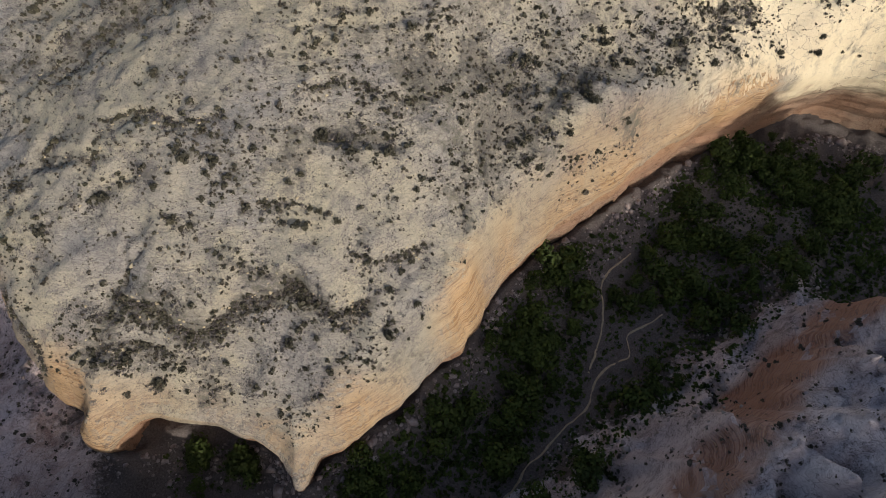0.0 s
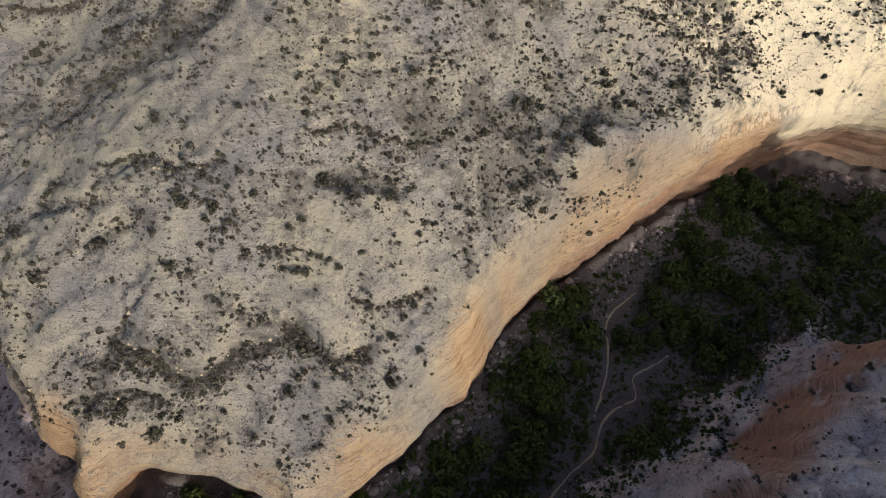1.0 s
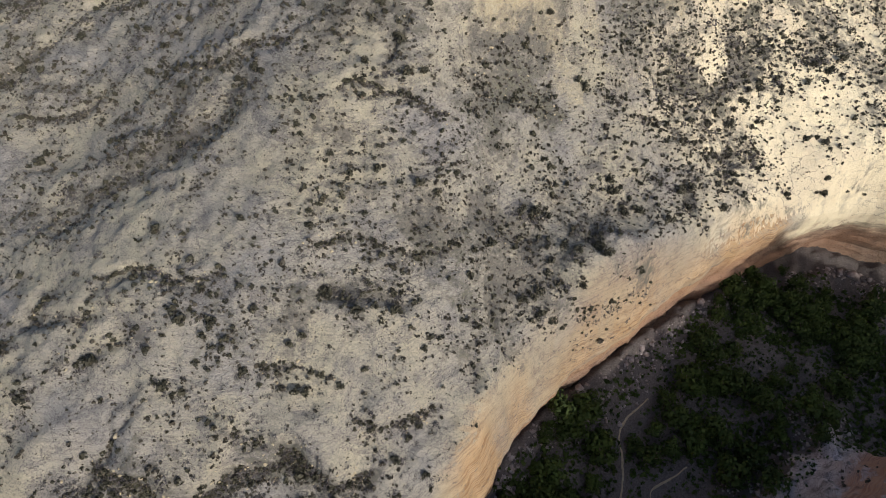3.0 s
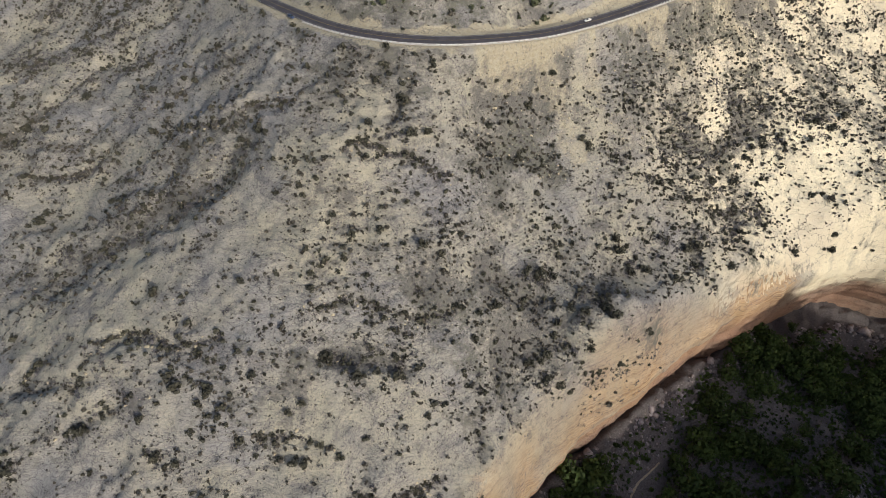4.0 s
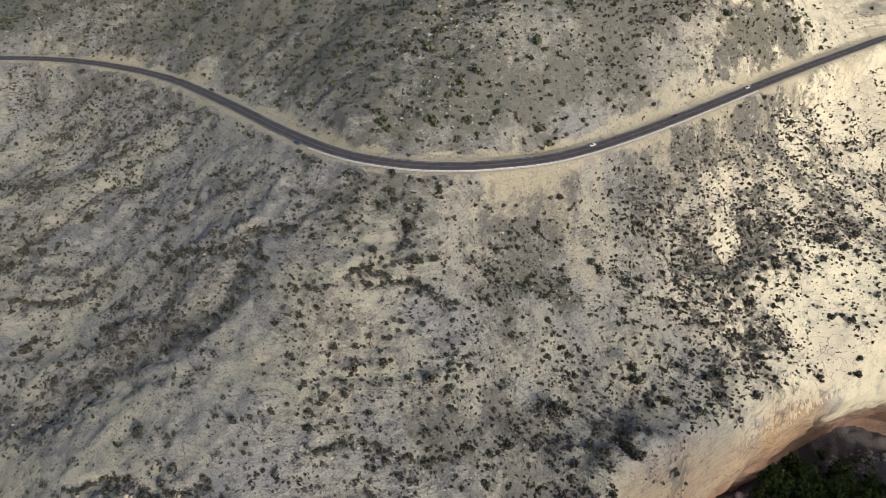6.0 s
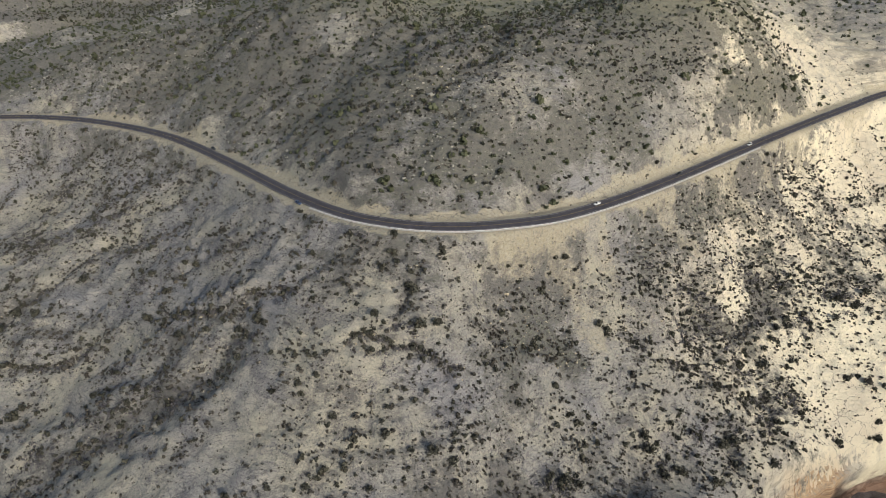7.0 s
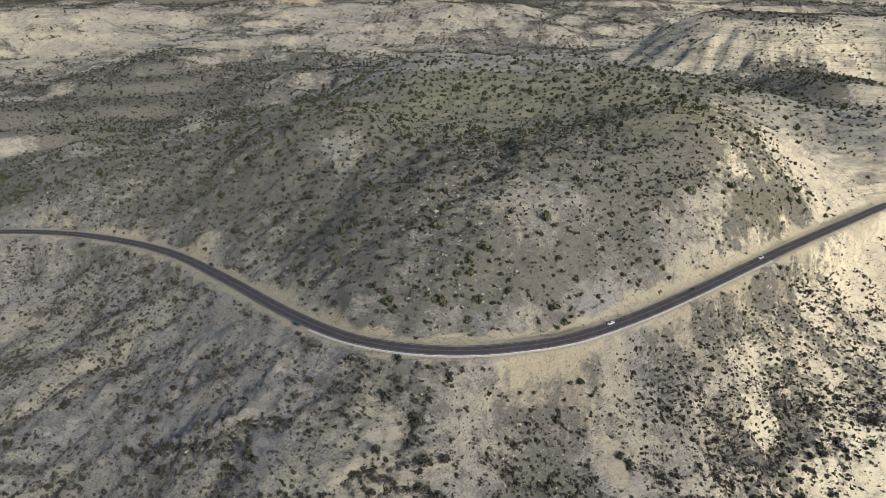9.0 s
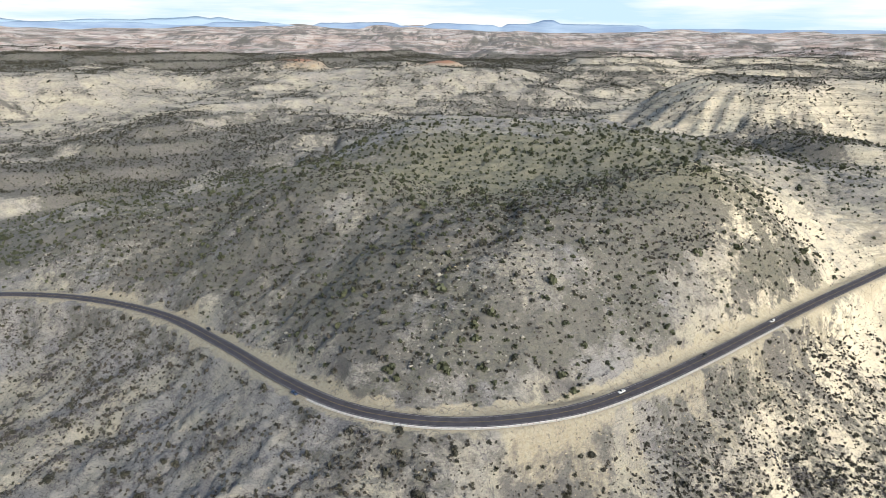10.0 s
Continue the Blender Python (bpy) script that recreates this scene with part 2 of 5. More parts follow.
def land(x, y):
    """Height of the open land, and its masks: made ground beside the road, distance to road."""
    shape = x.shape
    x, y = x.ravel(), y.ravel()
    d = np.hypot(x + 15, y - 98)
    z = near_land(x, y)
    far = (y > 100) & (d > 560)
    zf = np.zeros_like(z)
    if far.any():
        zf[far] = far_land(x[far], y[far])
    m = step(600, 760, d) * (y > 100)
    z = z * (1 - m) + zf * m
    # dome-like slickrock: rounded swells, thin ledges
    near = 1 - step(900, 1500, d)
    z = z + near * (2.4 * fbm(x, y, 46, 2, 3) + 1.7 * np.maximum(ridged(x * 0.75 + y * 0.35, y * 1.25 - x * 0.45, 34, 3, 5), -0.7) + 1.2 * fbm(x, y, 12, 3, 9))
    q = z / 3.2 + 0.9 * fbm(x, y, 60, 2, 77)
    t = q - np.floor(q)
    ledge = (step(0.52, 0.80, t) - t) * 3.2
    z = z + near * ledge * (0.30 + 0.55 * step(0.0, 0.6, fbm(x, y, 90, 2, 78)))
    for drop, points in LEDGES:
        line = smooth_line(points, 1.5)
        near_line = (np.abs(x - line[:, 0].mean()) < np.ptp(line[:, 0]) / 2 + 60) & (np.abs(y - line[:, 1].mean()) < np.ptp(line[:, 1]) / 2 + 60)
        dist, side, idx = nearest(line, x[near_line], y[near_line])
        ends = step(0, 0.15, idx / len(line)) * step(1, 0.85, idx / len(line))
        fall = np.exp(-np.abs(dist) / 24) * ends
        z[near_line] += drop * fall * (0.55 - step(-0.6, 1.6, side + 0.8 * fbm(x[near_line], y[near_line], 6, 2, 71)))
    for deep, half, points in GULLIES:
        line = smooth_line(points, 1.5)
        near_line = (np.abs(x - line[:, 0].mean()) < np.ptp(line[:, 0]) / 2 + 30) & (np.abs(y - line[:, 1].mean()) < np.ptp(line[:, 1]) / 2 + 30)
        dist, side, idx = nearest(line, x[near_line], y[near_line])
        ends = step(0, 0.2, idx / len(line)) * step(1, 0.8, idx / len(line))
        z[near_line] -= deep * ends * np.exp(-(dist * (1 + 0.4 * fbm(x[near_line], y[near_line], 9, 2, 72)) / half) ** 2)
    # roll over to the canyon's lip
    nl = (y < 480) & (np.abs(x) < 950)
    if nl.any():
        dist, _, idx = nearest(lip_coarse, x[nl], y[nl])
        zl = lip_coarse[idx, 2]
        w = np.exp(-(dist / 9.0) ** 1.8)
        zn = z[nl] * (1 - w) + zl * w
        qb = zn / 2.8 + 0.8 * fbm(x[nl], y[nl], 40, 2, 73)
        tb = qb - np.floor(qb)
        z[nl] = zn + (step(0.25, 0.85, tb) - tb) * 2.8 * 0.55 * np.exp(-dist / 30.0)
    # road bench: cut above, fill below
    made = np.zeros_like(z)
    off = np.full_like(z, 999.0)
    nr = (y > 250) & (y < 830) & (np.abs(x) < 760)
    if nr.any():
        dist, side, idx = nearest(road_line, x[nr], y[nr])
        zr = road_line[idx, 2]
        reach = 13 + 5 * fbm(x[nr], y[nr], 30, 2, 61)
        w = 1 - step(ROAD_HALF + 1.6, ROAD_HALF + 1.6 + np.maximum(reach, 5), dist)
        z[nr] = z[nr] * (1 - w) + (zr - 0.25) * w
        jag = 6 * fbm(x[nr], y[nr], 14, 4, 62)
        inner = (side < 0) * (1 + 2.5 * step(-60, 20, x[nr]))
        cover = 1 - step(7 + inner, 11.5 + inner, dist + jag * 0.5)
        for ax, ay, bx, by in FANS:
            along = np.clip(((x[nr] - ax) * (bx - ax) + (y[nr] - ay) * (by - ay)) / ((bx - ax) ** 2 + (by - ay) ** 2), 0, 1)
            reach = np.hypot(x[nr] - ax - along * (bx - ax), y[nr] - ay - along * (by - ay))
            cover = np.maximum(cover, 0.52 * (1 - step(2, 9, reach + 1.1 * jag)) * (side > 0))
        made[nr] = cover
        off[nr] = np.where(side > 0, dist, -dist)
    return z.reshape(shape), made.reshape(shape), off.reshape(shape)


def canyon_floor_height(x, y):
    shape = x.shape
    x, y = x.ravel(), y.ravel()
    dist, _, idx = nearest(lip_coarse, x, y)
    alcove = np.clip(np.exp(-(((x + 128) / 36) ** 2 + ((y - 52) / 34) ** 2)) + step(215, 250, x) * step(260, 290, y), 0, 1)
    z = -169 + 34 * np.exp(-dist / 26.0) * (1 - alcove) + 3.0 * fbm(x, y, 40, 3, 90) + 1.3 * fbm(x, y, 10, 4, 91) + 4 * np.exp(-dist / 20.0) * ridged(x, y, 14, 3, 92)
    # the ridge across the wash: talus skirt, steep red face, rounded grey back
    along = (275 - x) * 0.79 + (195 - y) * 0.61
    q = (x - 275) * 0.61 - (y - 195) * 0.79 + 5 * fbm(x, y, 30, 3, 93)
    rise = 18 * step(-26, 8, q) + 80 * step(4, 36, q) + 0.35 * np.maximum(q - 34, 0)
    z = z + rise * step(-10, 70, along) + step(-20, 12, q) * (15 * ridged(x, y, 60, 2, 94) + 9 * ridged(x, y, 21, 3, 99) + 2.2 * fbm(x, y, 8, 2, 89) + 5 * ridged(x * 0.61 - y * 0.79, (x * 0.79 + y * 0.61) * 0.25, 14, 2, 88)) * step(0, 60, along)
    z = z + 11 * np.exp(-(((x - 228) / 26) ** 2 + ((y - 199) / 9) ** 2))
    z = z + 13 * np.exp(-(((x - 243) / 17) ** 2 + ((y - 184) / 8) ** 2) ** 1.5) * (1 + 0.25 * ridged(x, y, 12, 2, 87))
    # the shelf below the western wall
    z = z + 42 * step(-182, -235, x) * step(160, 60, y)
    z = z + 3 * ridged(x, y, 30, 3, 96) * step(-182, -235, x)
    # the high southern side, added out of view, its crest set to shade the canyon
    top = np.interp(x, (-420, -230, -150, -128, -78, -64, -50, -35, 90, 145, 190, 240, 304, 352, 396, 437, 452, 488, 515, 540, 600, 660, 760), (-30, -30, -50, -76, -118, -118, -98, -94, -46, -16, 0, 2, 14, 36, 54, 108, 112, 97, 86, 66, 42, 26, 20))
    unseen_side = step(26, 2, y + 3 * fbm(x, y, 25, 2, 97))
    z = z * (1 - unseen_side) + np.maximum(z, top + 4 * fbm(x, y, 30, 3, 98)) * unseen_side
    return z.reshape(shape)


# ---- materials ----
def material(name):
    m = bpy.data.materials.new(name)
    m.use_nodes = True
    nt = m.node_tree
    bsdf = nt.nodes["Principled BSDF"]
    bsdf.inputs["Specular IOR Level"].default_value = 0.25
    return m, nt, bsdf


def node(nt, kind, **values):
    n = nt.nodes.new(kind)
    for key, v in values.items():
        n.inputs[key.replace("_", " ")].default_value = v
    return n


def noise_tex(nt, scale, detail=4.0, rough=0.55, vector=None, distortion=0.0):
    n = node(nt, "ShaderNodeTexNoise", Scale=scale, Detail=detail, Roughness=rough, Distortion=distortion)
    nt.links.new(vector or place_of(nt), n.inputs["Vector"])
    return n.outputs["Fac"]


def place_of(nt):
    for n in nt.nodes:
        if n.bl_idname == "ShaderNodeNewGeometry":
            return n.outputs["Position"]
    return nt.nodes.new("ShaderNodeNewGeometry").outputs["Position"]


def ramp(nt, fac, a, b):
    n = nt.nodes.new("ShaderNodeMapRange")
    n.inputs["From Min"].default_value, n.inputs["From Max"].default_value = a, b
    nt.links.new(fac, n.inputs["Value"])
    return n.outputs["Result"]


def mix(nt, fac, a, b):
    n = nt.nodes.new("ShaderNodeMix")
    n.data_type = "RGBA"
    for socket, v in ((n.inputs[0], fac), (n.inputs[6], a), (n.inputs[7], b)):
        if isinstance(v, bpy.types.NodeSocket):
            nt.links.new(v, socket)
        elif isinstance(v, (int, float)):
            socket.default_value = v
        else:
            socket.default_value = (*v, 1)
    return n.outputs[2]


def maths(nt, op, a, b=0.0):
    n = nt.nodes.new("ShaderNodeMath")
    n.operation = op
    for socket, v in zip(n.inputs, (a, b)):
        if isinstance(v, bpy.types.NodeSocket):
            nt.links.new(v, socket)
        else:
            socket.default_value = v
    return n.outputs[0]


def bump(nt, bsdf, height, distance, strength=1.0):
    n = node(nt, "ShaderNodeBump", Strength=strength, Distance=distance)
    nt.links.new(height, n.inputs["Height"])
    nt.links.new(n.outputs[0], bsdf.inputs["Normal"])


def attribute(nt, name):
    n = nt.nodes.new("ShaderNodeAttribute")
    n.attribute_name = name
    return n.outputs["Fac"]


def stretched(nt, sx, sy, sz):
    n = nt.nodes.new("ShaderNodeMapping")
    n.inputs["Scale"].default_value = (sx, sy, sz)
    nt.links.new(place_of(nt), n.inputs["Vector"])
    return n.outputs[0]


def rock_material(name, pale, grey, stain, steep, attributes, soil_a=(0.086, 0.081, 0.080), soil_b=(0.185, 0.175, 0.162)):
    m, nt, bsdf = material(name)
    broad = noise_tex(nt, 0.018, 5, 0.6)
    # mask of paled rock that stands for sunlight
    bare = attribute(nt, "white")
    mid = noise_tex(nt, 0.09, 6, 0.62)
    fine = noise_tex(nt, 0.9, 5, 0.7)
    strata = noise_tex(nt, 1.0, 4, 0.6, stretched(nt, 0.03, 0.05, 0.9), 0.6)
    streak = noise_tex(nt, 1.0, 5, 0.65, stretched(nt, 0.05, 0.30, 0.25), 1.2)
    col = mix(nt, ramp(nt, broad, 0.40, 0.62), pale, grey)
    col = mix(nt, maths(nt, "MULTIPLY", ramp(nt, mid, 0.55, 0.66), 0.5), col, stain)
    col = mix(nt, maths(nt, "MULTIPLY", ramp(nt, strata, 0.5, 0.75), 0.35), col, tuple(c * 0.62 for c in stain))
    col = mix(nt, maths(nt, "MULTIPLY", ramp(nt, streak, 0.55, 0.72), 0.30), col, tuple(min(1, c * 1.18) for c in pale))
    dirt = noise_tex(nt, 0.045, 9, 0.78, None, 0.8)
    col = mix(nt, maths(nt, "MULTIPLY", ramp(nt, dirt, 0.52, 0.60), maths(nt, "SUBTRACT", 0.55, maths(nt, "MULTIPLY", bare, 0.5))), col, tuple(c * f for c, f in zip(stain, (0.92, 0.90, 0.90))))
    stipple = maths(nt, "MULTIPLY", ramp(nt, noise_tex(nt, 1.2, 4, 0.6), 0.55, 0.60), ramp(nt, dirt, 0.42, 0.56))
    col = mix(nt, maths(nt, "MULTIPLY", stipple, 0.8), col, tuple(c * 0.42 for c in stain))
    lines = noise_tex(nt, 1.0, 3, 0.5, stretched(nt, 0.035, 0.05, 1.5), 1.5)
    col = mix(nt, maths(nt, "MULTIPLY", maths(nt, "MULTIPLY", ramp(nt, lines, 0.47, 0.49), ramp(nt, lines, 0.53, 0.51)), maths(nt, "MULTIPLY", ramp(nt, broad, 0.40, 0.52), maths(nt, "MAXIMUM", maths(nt, "SUBTRACT", 0.5, maths(nt, "MULTIPLY", bare, 0.33)), 0.12))), col, tuple(c * 0.75 for c in stain))
    geo = [n for n in nt.nodes if n.bl_idname == "ShaderNodeNewGeometry"][0]
    split = nt.nodes.new("ShaderNodeSeparateXYZ")
    nt.links.new(geo.outputs["True Normal"], split.inputs[0])
    steepness = maths(nt, "ADD", ramp(nt, split.outputs["Z"], 0.78, 0.52), maths(nt, "MULTIPLY", maths(nt, "SUBTRACT", mid, 0.5), 1.2))
    if attributes:
        # sunlight on the right and far ground, put into the rock's colour
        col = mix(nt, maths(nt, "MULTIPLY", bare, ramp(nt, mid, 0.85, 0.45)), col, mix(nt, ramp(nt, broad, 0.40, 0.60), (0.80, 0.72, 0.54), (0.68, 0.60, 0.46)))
        # pink rock of the far plains, lightened to paint in some haze
        pink_col = mix(nt, ramp(nt, noise_tex(nt, 1.0, 5, 0.6, stretched(nt, 0.005, 0.018, 0.08)), 0.42, 0.60), (0.52, 0.39, 0.35), (0.74, 0.69, 0.66))
        pink_col = mix(nt, ramp(nt, noise_tex(nt, 1.0, 6, 0.65, stretched(nt, 0.007, 0.030, 0.10)), 0.52, 0.62), pink_col, (0.25, 0.19, 0.18))
        col = mix(nt, attribute(nt, "pink"), col, pink_col)
        contour = noise_tex(nt, 1.0, 6, 0.72, stretched(nt, 0.006, 0.006, 0.10), 0.5)
        col = mix(nt, maths(nt, "MULTIPLY", maths(nt, "MULTIPLY", ramp(nt, contour, 0.50, 0.55), ramp(nt, contour, 0.64, 0.58)), maths(nt, "MULTIPLY", maths(nt, "MULTIPLY", bare, ramp(nt, bare, 1.1, 0.85)), 0.6)), col, (0.17, 0.15, 0.125))
        # iron-stained face along the lip; soil, greyed to paint shade in the hollows; made ground
        wash_col = mix(nt, ramp(nt, noise_tex(nt, 1.0, 5, 0.6, stretched(nt, 0.10, 0.10, 0.06)), 0.35, 0.68), steep, tuple(min(1, c * 1.15 + 0.08) for c in steep))
        beds = noise_tex(nt, 1.0, 5, 0.7, stretched(nt, 0.03, 0.03, 0.55), 0.5)
        wash_col = mix(nt, maths(nt, "MULTIPLY", ramp(nt, beds, 0.52, 0.57), 0.75), wash_col, tuple(c * f for c, f in zip(steep, (0.62, 0.50, 0.42))))
        seams = noise_tex(nt, 1.0, 4, 0.65, stretched(nt, 0.07, 0.07, 1.9), 0.8)
        wash_col = mix(nt, maths(nt, "MULTIPLY", ramp(nt, seams, 0.56, 0.60), 0.6), wash_col, tuple(c * f for c, f in zip(steep, (0.42, 0.33, 0.30))))
        wash_col = mix(nt, maths(nt, "MULTIPLY", ramp(nt, seams, 0.42, 0.36), 0.5), wash_col, (0.66, 0.50, 0.32))
        iron = attribute(nt, "iron")
        col = mix(nt, maths(nt, "MAXIMUM", maths(nt, "MULTIPLY", ramp(nt, iron, 0.22, 0.85), ramp(nt, steepness, -0.3, 0.5)), ramp(nt, iron, 1.1, 1.7)), col, mix(nt, ramp(nt, iron, 1.1, 1.7), wash_col, (0.38, 0.20, 0.125)))
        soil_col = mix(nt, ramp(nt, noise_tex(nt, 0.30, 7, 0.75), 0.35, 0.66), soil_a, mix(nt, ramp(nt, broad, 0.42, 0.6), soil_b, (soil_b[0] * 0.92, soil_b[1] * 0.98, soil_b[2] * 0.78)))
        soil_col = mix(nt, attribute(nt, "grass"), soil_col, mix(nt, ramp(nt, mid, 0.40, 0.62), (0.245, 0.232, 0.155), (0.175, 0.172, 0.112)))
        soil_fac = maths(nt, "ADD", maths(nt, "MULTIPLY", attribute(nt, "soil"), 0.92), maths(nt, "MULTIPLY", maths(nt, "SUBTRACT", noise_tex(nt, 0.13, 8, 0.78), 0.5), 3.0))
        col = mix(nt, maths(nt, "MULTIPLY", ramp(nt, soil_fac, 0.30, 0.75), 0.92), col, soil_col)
        made_col = mix(nt, ramp(nt, noise_tex(nt, 0.5, 5, 0.7), 0.35, 0.7), (0.44, 0.38, 0.26), (0.54, 0.49, 0.38))
        made_fac = maths(nt, "ADD", attribute(nt, "made"), maths(nt, "MULTIPLY", maths(nt, "SUBTRACT", noise_tex(nt, 0.22, 6, 0.75), 0.5), 1.6))
        col = mix(nt, maths(nt, "MULTIPLY", ramp(nt, made_fac, 0.30, 0.75), 0.85), col, made_col)
    else:
        col = mix(nt, ramp(nt, steepness, -0.1, 0.7), col, steep)
    # joints, and the seams between beds with their shadow put into the colour
    cells = node(nt, "ShaderNodeTexVoronoi", Scale=1.0)
    cells.feature = "DISTANCE_TO_EDGE"
    warp = nt.nodes.new("ShaderNodeVectorMath")
    warp.operation = "ADD"
    wob = node(nt, "ShaderNodeTexNoise", Scale=0.12, Detail=4.0)
    nt.links.new(place_of(nt), wob.inputs["Vector"])
    big = nt.nodes.new("ShaderNodeVectorMath")
    big.operation = "SCALE"
    big.inputs["Scale"].default_value = 1.1
    nt.links.new(wob.outputs["Color"], big.inputs[0])
    nt.links.new(stretched(nt, 0.055, 0.10, 0.12), warp.inputs[0])
    nt.links.new(big.outputs[0], warp.inputs[1])
    nt.links.new(warp.outputs[0], cells.inputs["Vector"])
    seam = maths(nt, "MULTIPLY", ramp(nt, cells.outputs["Distance"], 0.022, 0.004), ramp(nt, broad, 0.38, 0.55))
    col = mix(nt, maths(nt, "MULTIPLY", seam, 0.6), col, tuple(c * 0.4 for c in stain))
    grit = noise_tex(nt, 0.45, 6, 0.75)
    col = mix(nt, maths(nt, "MULTIPLY", ramp(nt, grit, 0.56, 0.66), maths(nt, "MULTIPLY", ramp(nt, mid, 0.32, 0.55), maths(nt, "SUBTRACT", 0.85, maths(nt, "MULTIPLY", bare, 0.6)))), col, tuple(c * 0.5 for c in stain))
    speck = ramp(nt, fine, 0.3, 0.75)
    col = mix(nt, maths(nt, "MULTIPLY", speck, maths(nt, "SUBTRACT", 0.42, maths(nt, "MULTIPLY", bare, 0.25))), col, tuple(c * 0.55 for c in grey))
    nt.links.new(col, bsdf.inputs["Base Color"])
    bsdf.inputs["Roughness"].default_value = 0.92
    h = maths(nt, "ADD", maths(nt, "MULTIPLY", mid, 0.9), maths(nt, "ADD", maths(nt, "MULTIPLY", fine, 1.1), maths(nt, "MULTIPLY", strata, 0.8)))
    bump(nt, bsdf, h, 1.0, 0.85)
    return m


slickrock = rock_material("slickrock", (0.440, 0.408, 0.322), (0.335, 0.324, 0.315), (0.165, 0.162, 0.182), (0.47, 0.31, 0.165), True)
# its earth is near black: the floor's shade is put into the colour
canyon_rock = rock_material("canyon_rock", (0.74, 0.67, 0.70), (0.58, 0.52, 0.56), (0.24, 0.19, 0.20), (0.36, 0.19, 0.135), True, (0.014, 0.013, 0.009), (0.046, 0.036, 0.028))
wall_rock = rock_material("wall_rock", (0.40, 0.24, 0.165), (0.38, 0.28, 0.22), (0.26, 0.135, 0.09), (0.47, 0.30, 0.155), True)


def leaf_material(name, dark, light, scale):
    m, nt, bsdf = material(name)
    geo = nt.nodes.new("ShaderNodeNewGeometry")
    hue = noise_tex(nt, scale, 3, 0.6, geo.outputs["Position"])
    col = mix(nt, ramp(nt, hue, 0.32, 0.68), dark, light)
    col = mix(nt, maths(nt, "MULTIPLY", geo.outputs["Random Per Island"], 0.45), col, tuple(c * 0.55 for c in dark))
    nt.links.new(col, bsdf.inputs["Base Color"])
    bsdf.inputs["Roughness"].default_value = 0.75
    return m


juniper_leaf = leaf_material("juniper_leaf", (0.050, 0.050, 0.040), (0.108, 0.103, 0.076), 0.08)
pinyon_leaf = leaf_material("pinyon_leaf", (0.060, 0.068, 0.042), (0.130, 0.138, 0.080), 0.05)
sage_leaf = leaf_material("sage_leaf", (0.062, 0.056, 0.048), (0.130, 0.116, 0.096), 0.12)
bare_twig = leaf_material("bare_twig", (0.085, 0.080, 0.088), (0.185, 0.172, 0.178), 0.12)
cottonwood_leaf = leaf_material("cottonwood_leaf", (0.032, 0.052, 0.014), (0.085, 0.125, 0.028), 0.06)
bark, bnt, bbsdf = material("bark")
bnt.links.new(mix(bnt, ramp(bnt, noise_tex(bnt, 3.0), 0.35, 0.7), (0.16, 0.12, 0.09), (0.28, 0.23, 0.18)), bbsdf.inputs["Base Color"])
asphalt, ant, absdf = material("asphalt")
acol = mix(ant, ramp(ant, noise_tex(ant, 0.25, 5, 0.6), 0.35, 0.7), (0.048, 0.045, 0.056), (0.085, 0.080, 0.094))
ant.links.new(mix(ant, maths(ant, "MULTIPLY", ramp(ant, noise_tex(ant, 6.0, 3), 0.4, 0.7), 0.3), acol, (0.14, 0.13, 0.13)), absdf.inputs["Base Color"])
absdf.inputs["Roughness"].default_value = 0.85


# ---- ground ----
def grid_axis(fine_a, fine_b, fine_step, low, high, growth, cap, cap_to):
    """Grid lines: evenly fine in the middle, growing outwards to the cap, then faster."""
    def outward(start, end, sign):
        out, st, v = [], fine_step, start
        while abs(v) < abs(end) if sign > 0 else v > end:
            st = min(st * growth, cap) if abs(v) < cap_to else min(st * 1.1, 45)
            v += sign * st
            out.append(v)
        return out
    return np.r_[outward(fine_a, low, -1)[::-1], np.arange(fine_a, fine_b + 0.1, fine_step), outward(fine_b, high, 1)]


def sheet(name, xs, ys, z, keep, mat, attributes=()):
    ny, nx = z.shape
    gx, gy = np.meshgrid(xs, ys)
    co = np.stack([gx, gy, z], -1).reshape(-1, 3)
    idx = np.arange(nx * ny).reshape(ny, nx)
    quads = np.stack([idx[:-1, :-1], idx[:-1, 1:], idx[1:, 1:], idx[1:, :-1]], -1)
    k = keep[:-1, :-1] & keep[:-1, 1:] & keep[1:, 1:] & keep[1:, :-1]
    return mesh_from(name, co, quads[k], mat, attributes)


def mesh_from(name, co, faces, mat, attributes=(), smooth=True):
    me = bpy.data.meshes.new(name)
    sides = faces.shape[1]
    me.vertices.add(len(co))
    me.vertices.foreach_set("co", np.ascontiguousarray(co, dtype=np.float32).ravel())
    me.loops.add(faces.size)
    me.loops.foreach_set("vertex_index", faces.astype(np.int32).ravel())
    me.polygons.add(len(faces))
    me.polygons.foreach_set("loop_start", np.arange(0, faces.size, sides, dtype=np.int32))
    if smooth:
        me.polygons.foreach_set("use_smooth", np.ones(len(faces), bool))
    me.update(calc_edges=True)
    for key, values in attributes:
        a = me.attributes.new(key, "FLOAT", "POINT")
        a.data.foreach_set("value", np.ascontiguousarray(values, dtype=np.float32).ravel())
    me.materials.append(mat)
    return new(name, me)


gxs = grid_axis(-310, 370, 1.8, -4200, 4200, 1.02, 11, 1600)
gys = grid_axis(45, 640, 1.8, -200, 5000, 1.010, 14, 3000)
X, Y = np.meshgrid(gxs, gys)
Z, MADE, OFF = land(X, Y)
in_canyon = np.zeros(X.shape, bool)
south = (Y < 480) & (np.abs(X) < 960)
in_canyon[south] = inside(canyon_poly, X[south], Y[south])
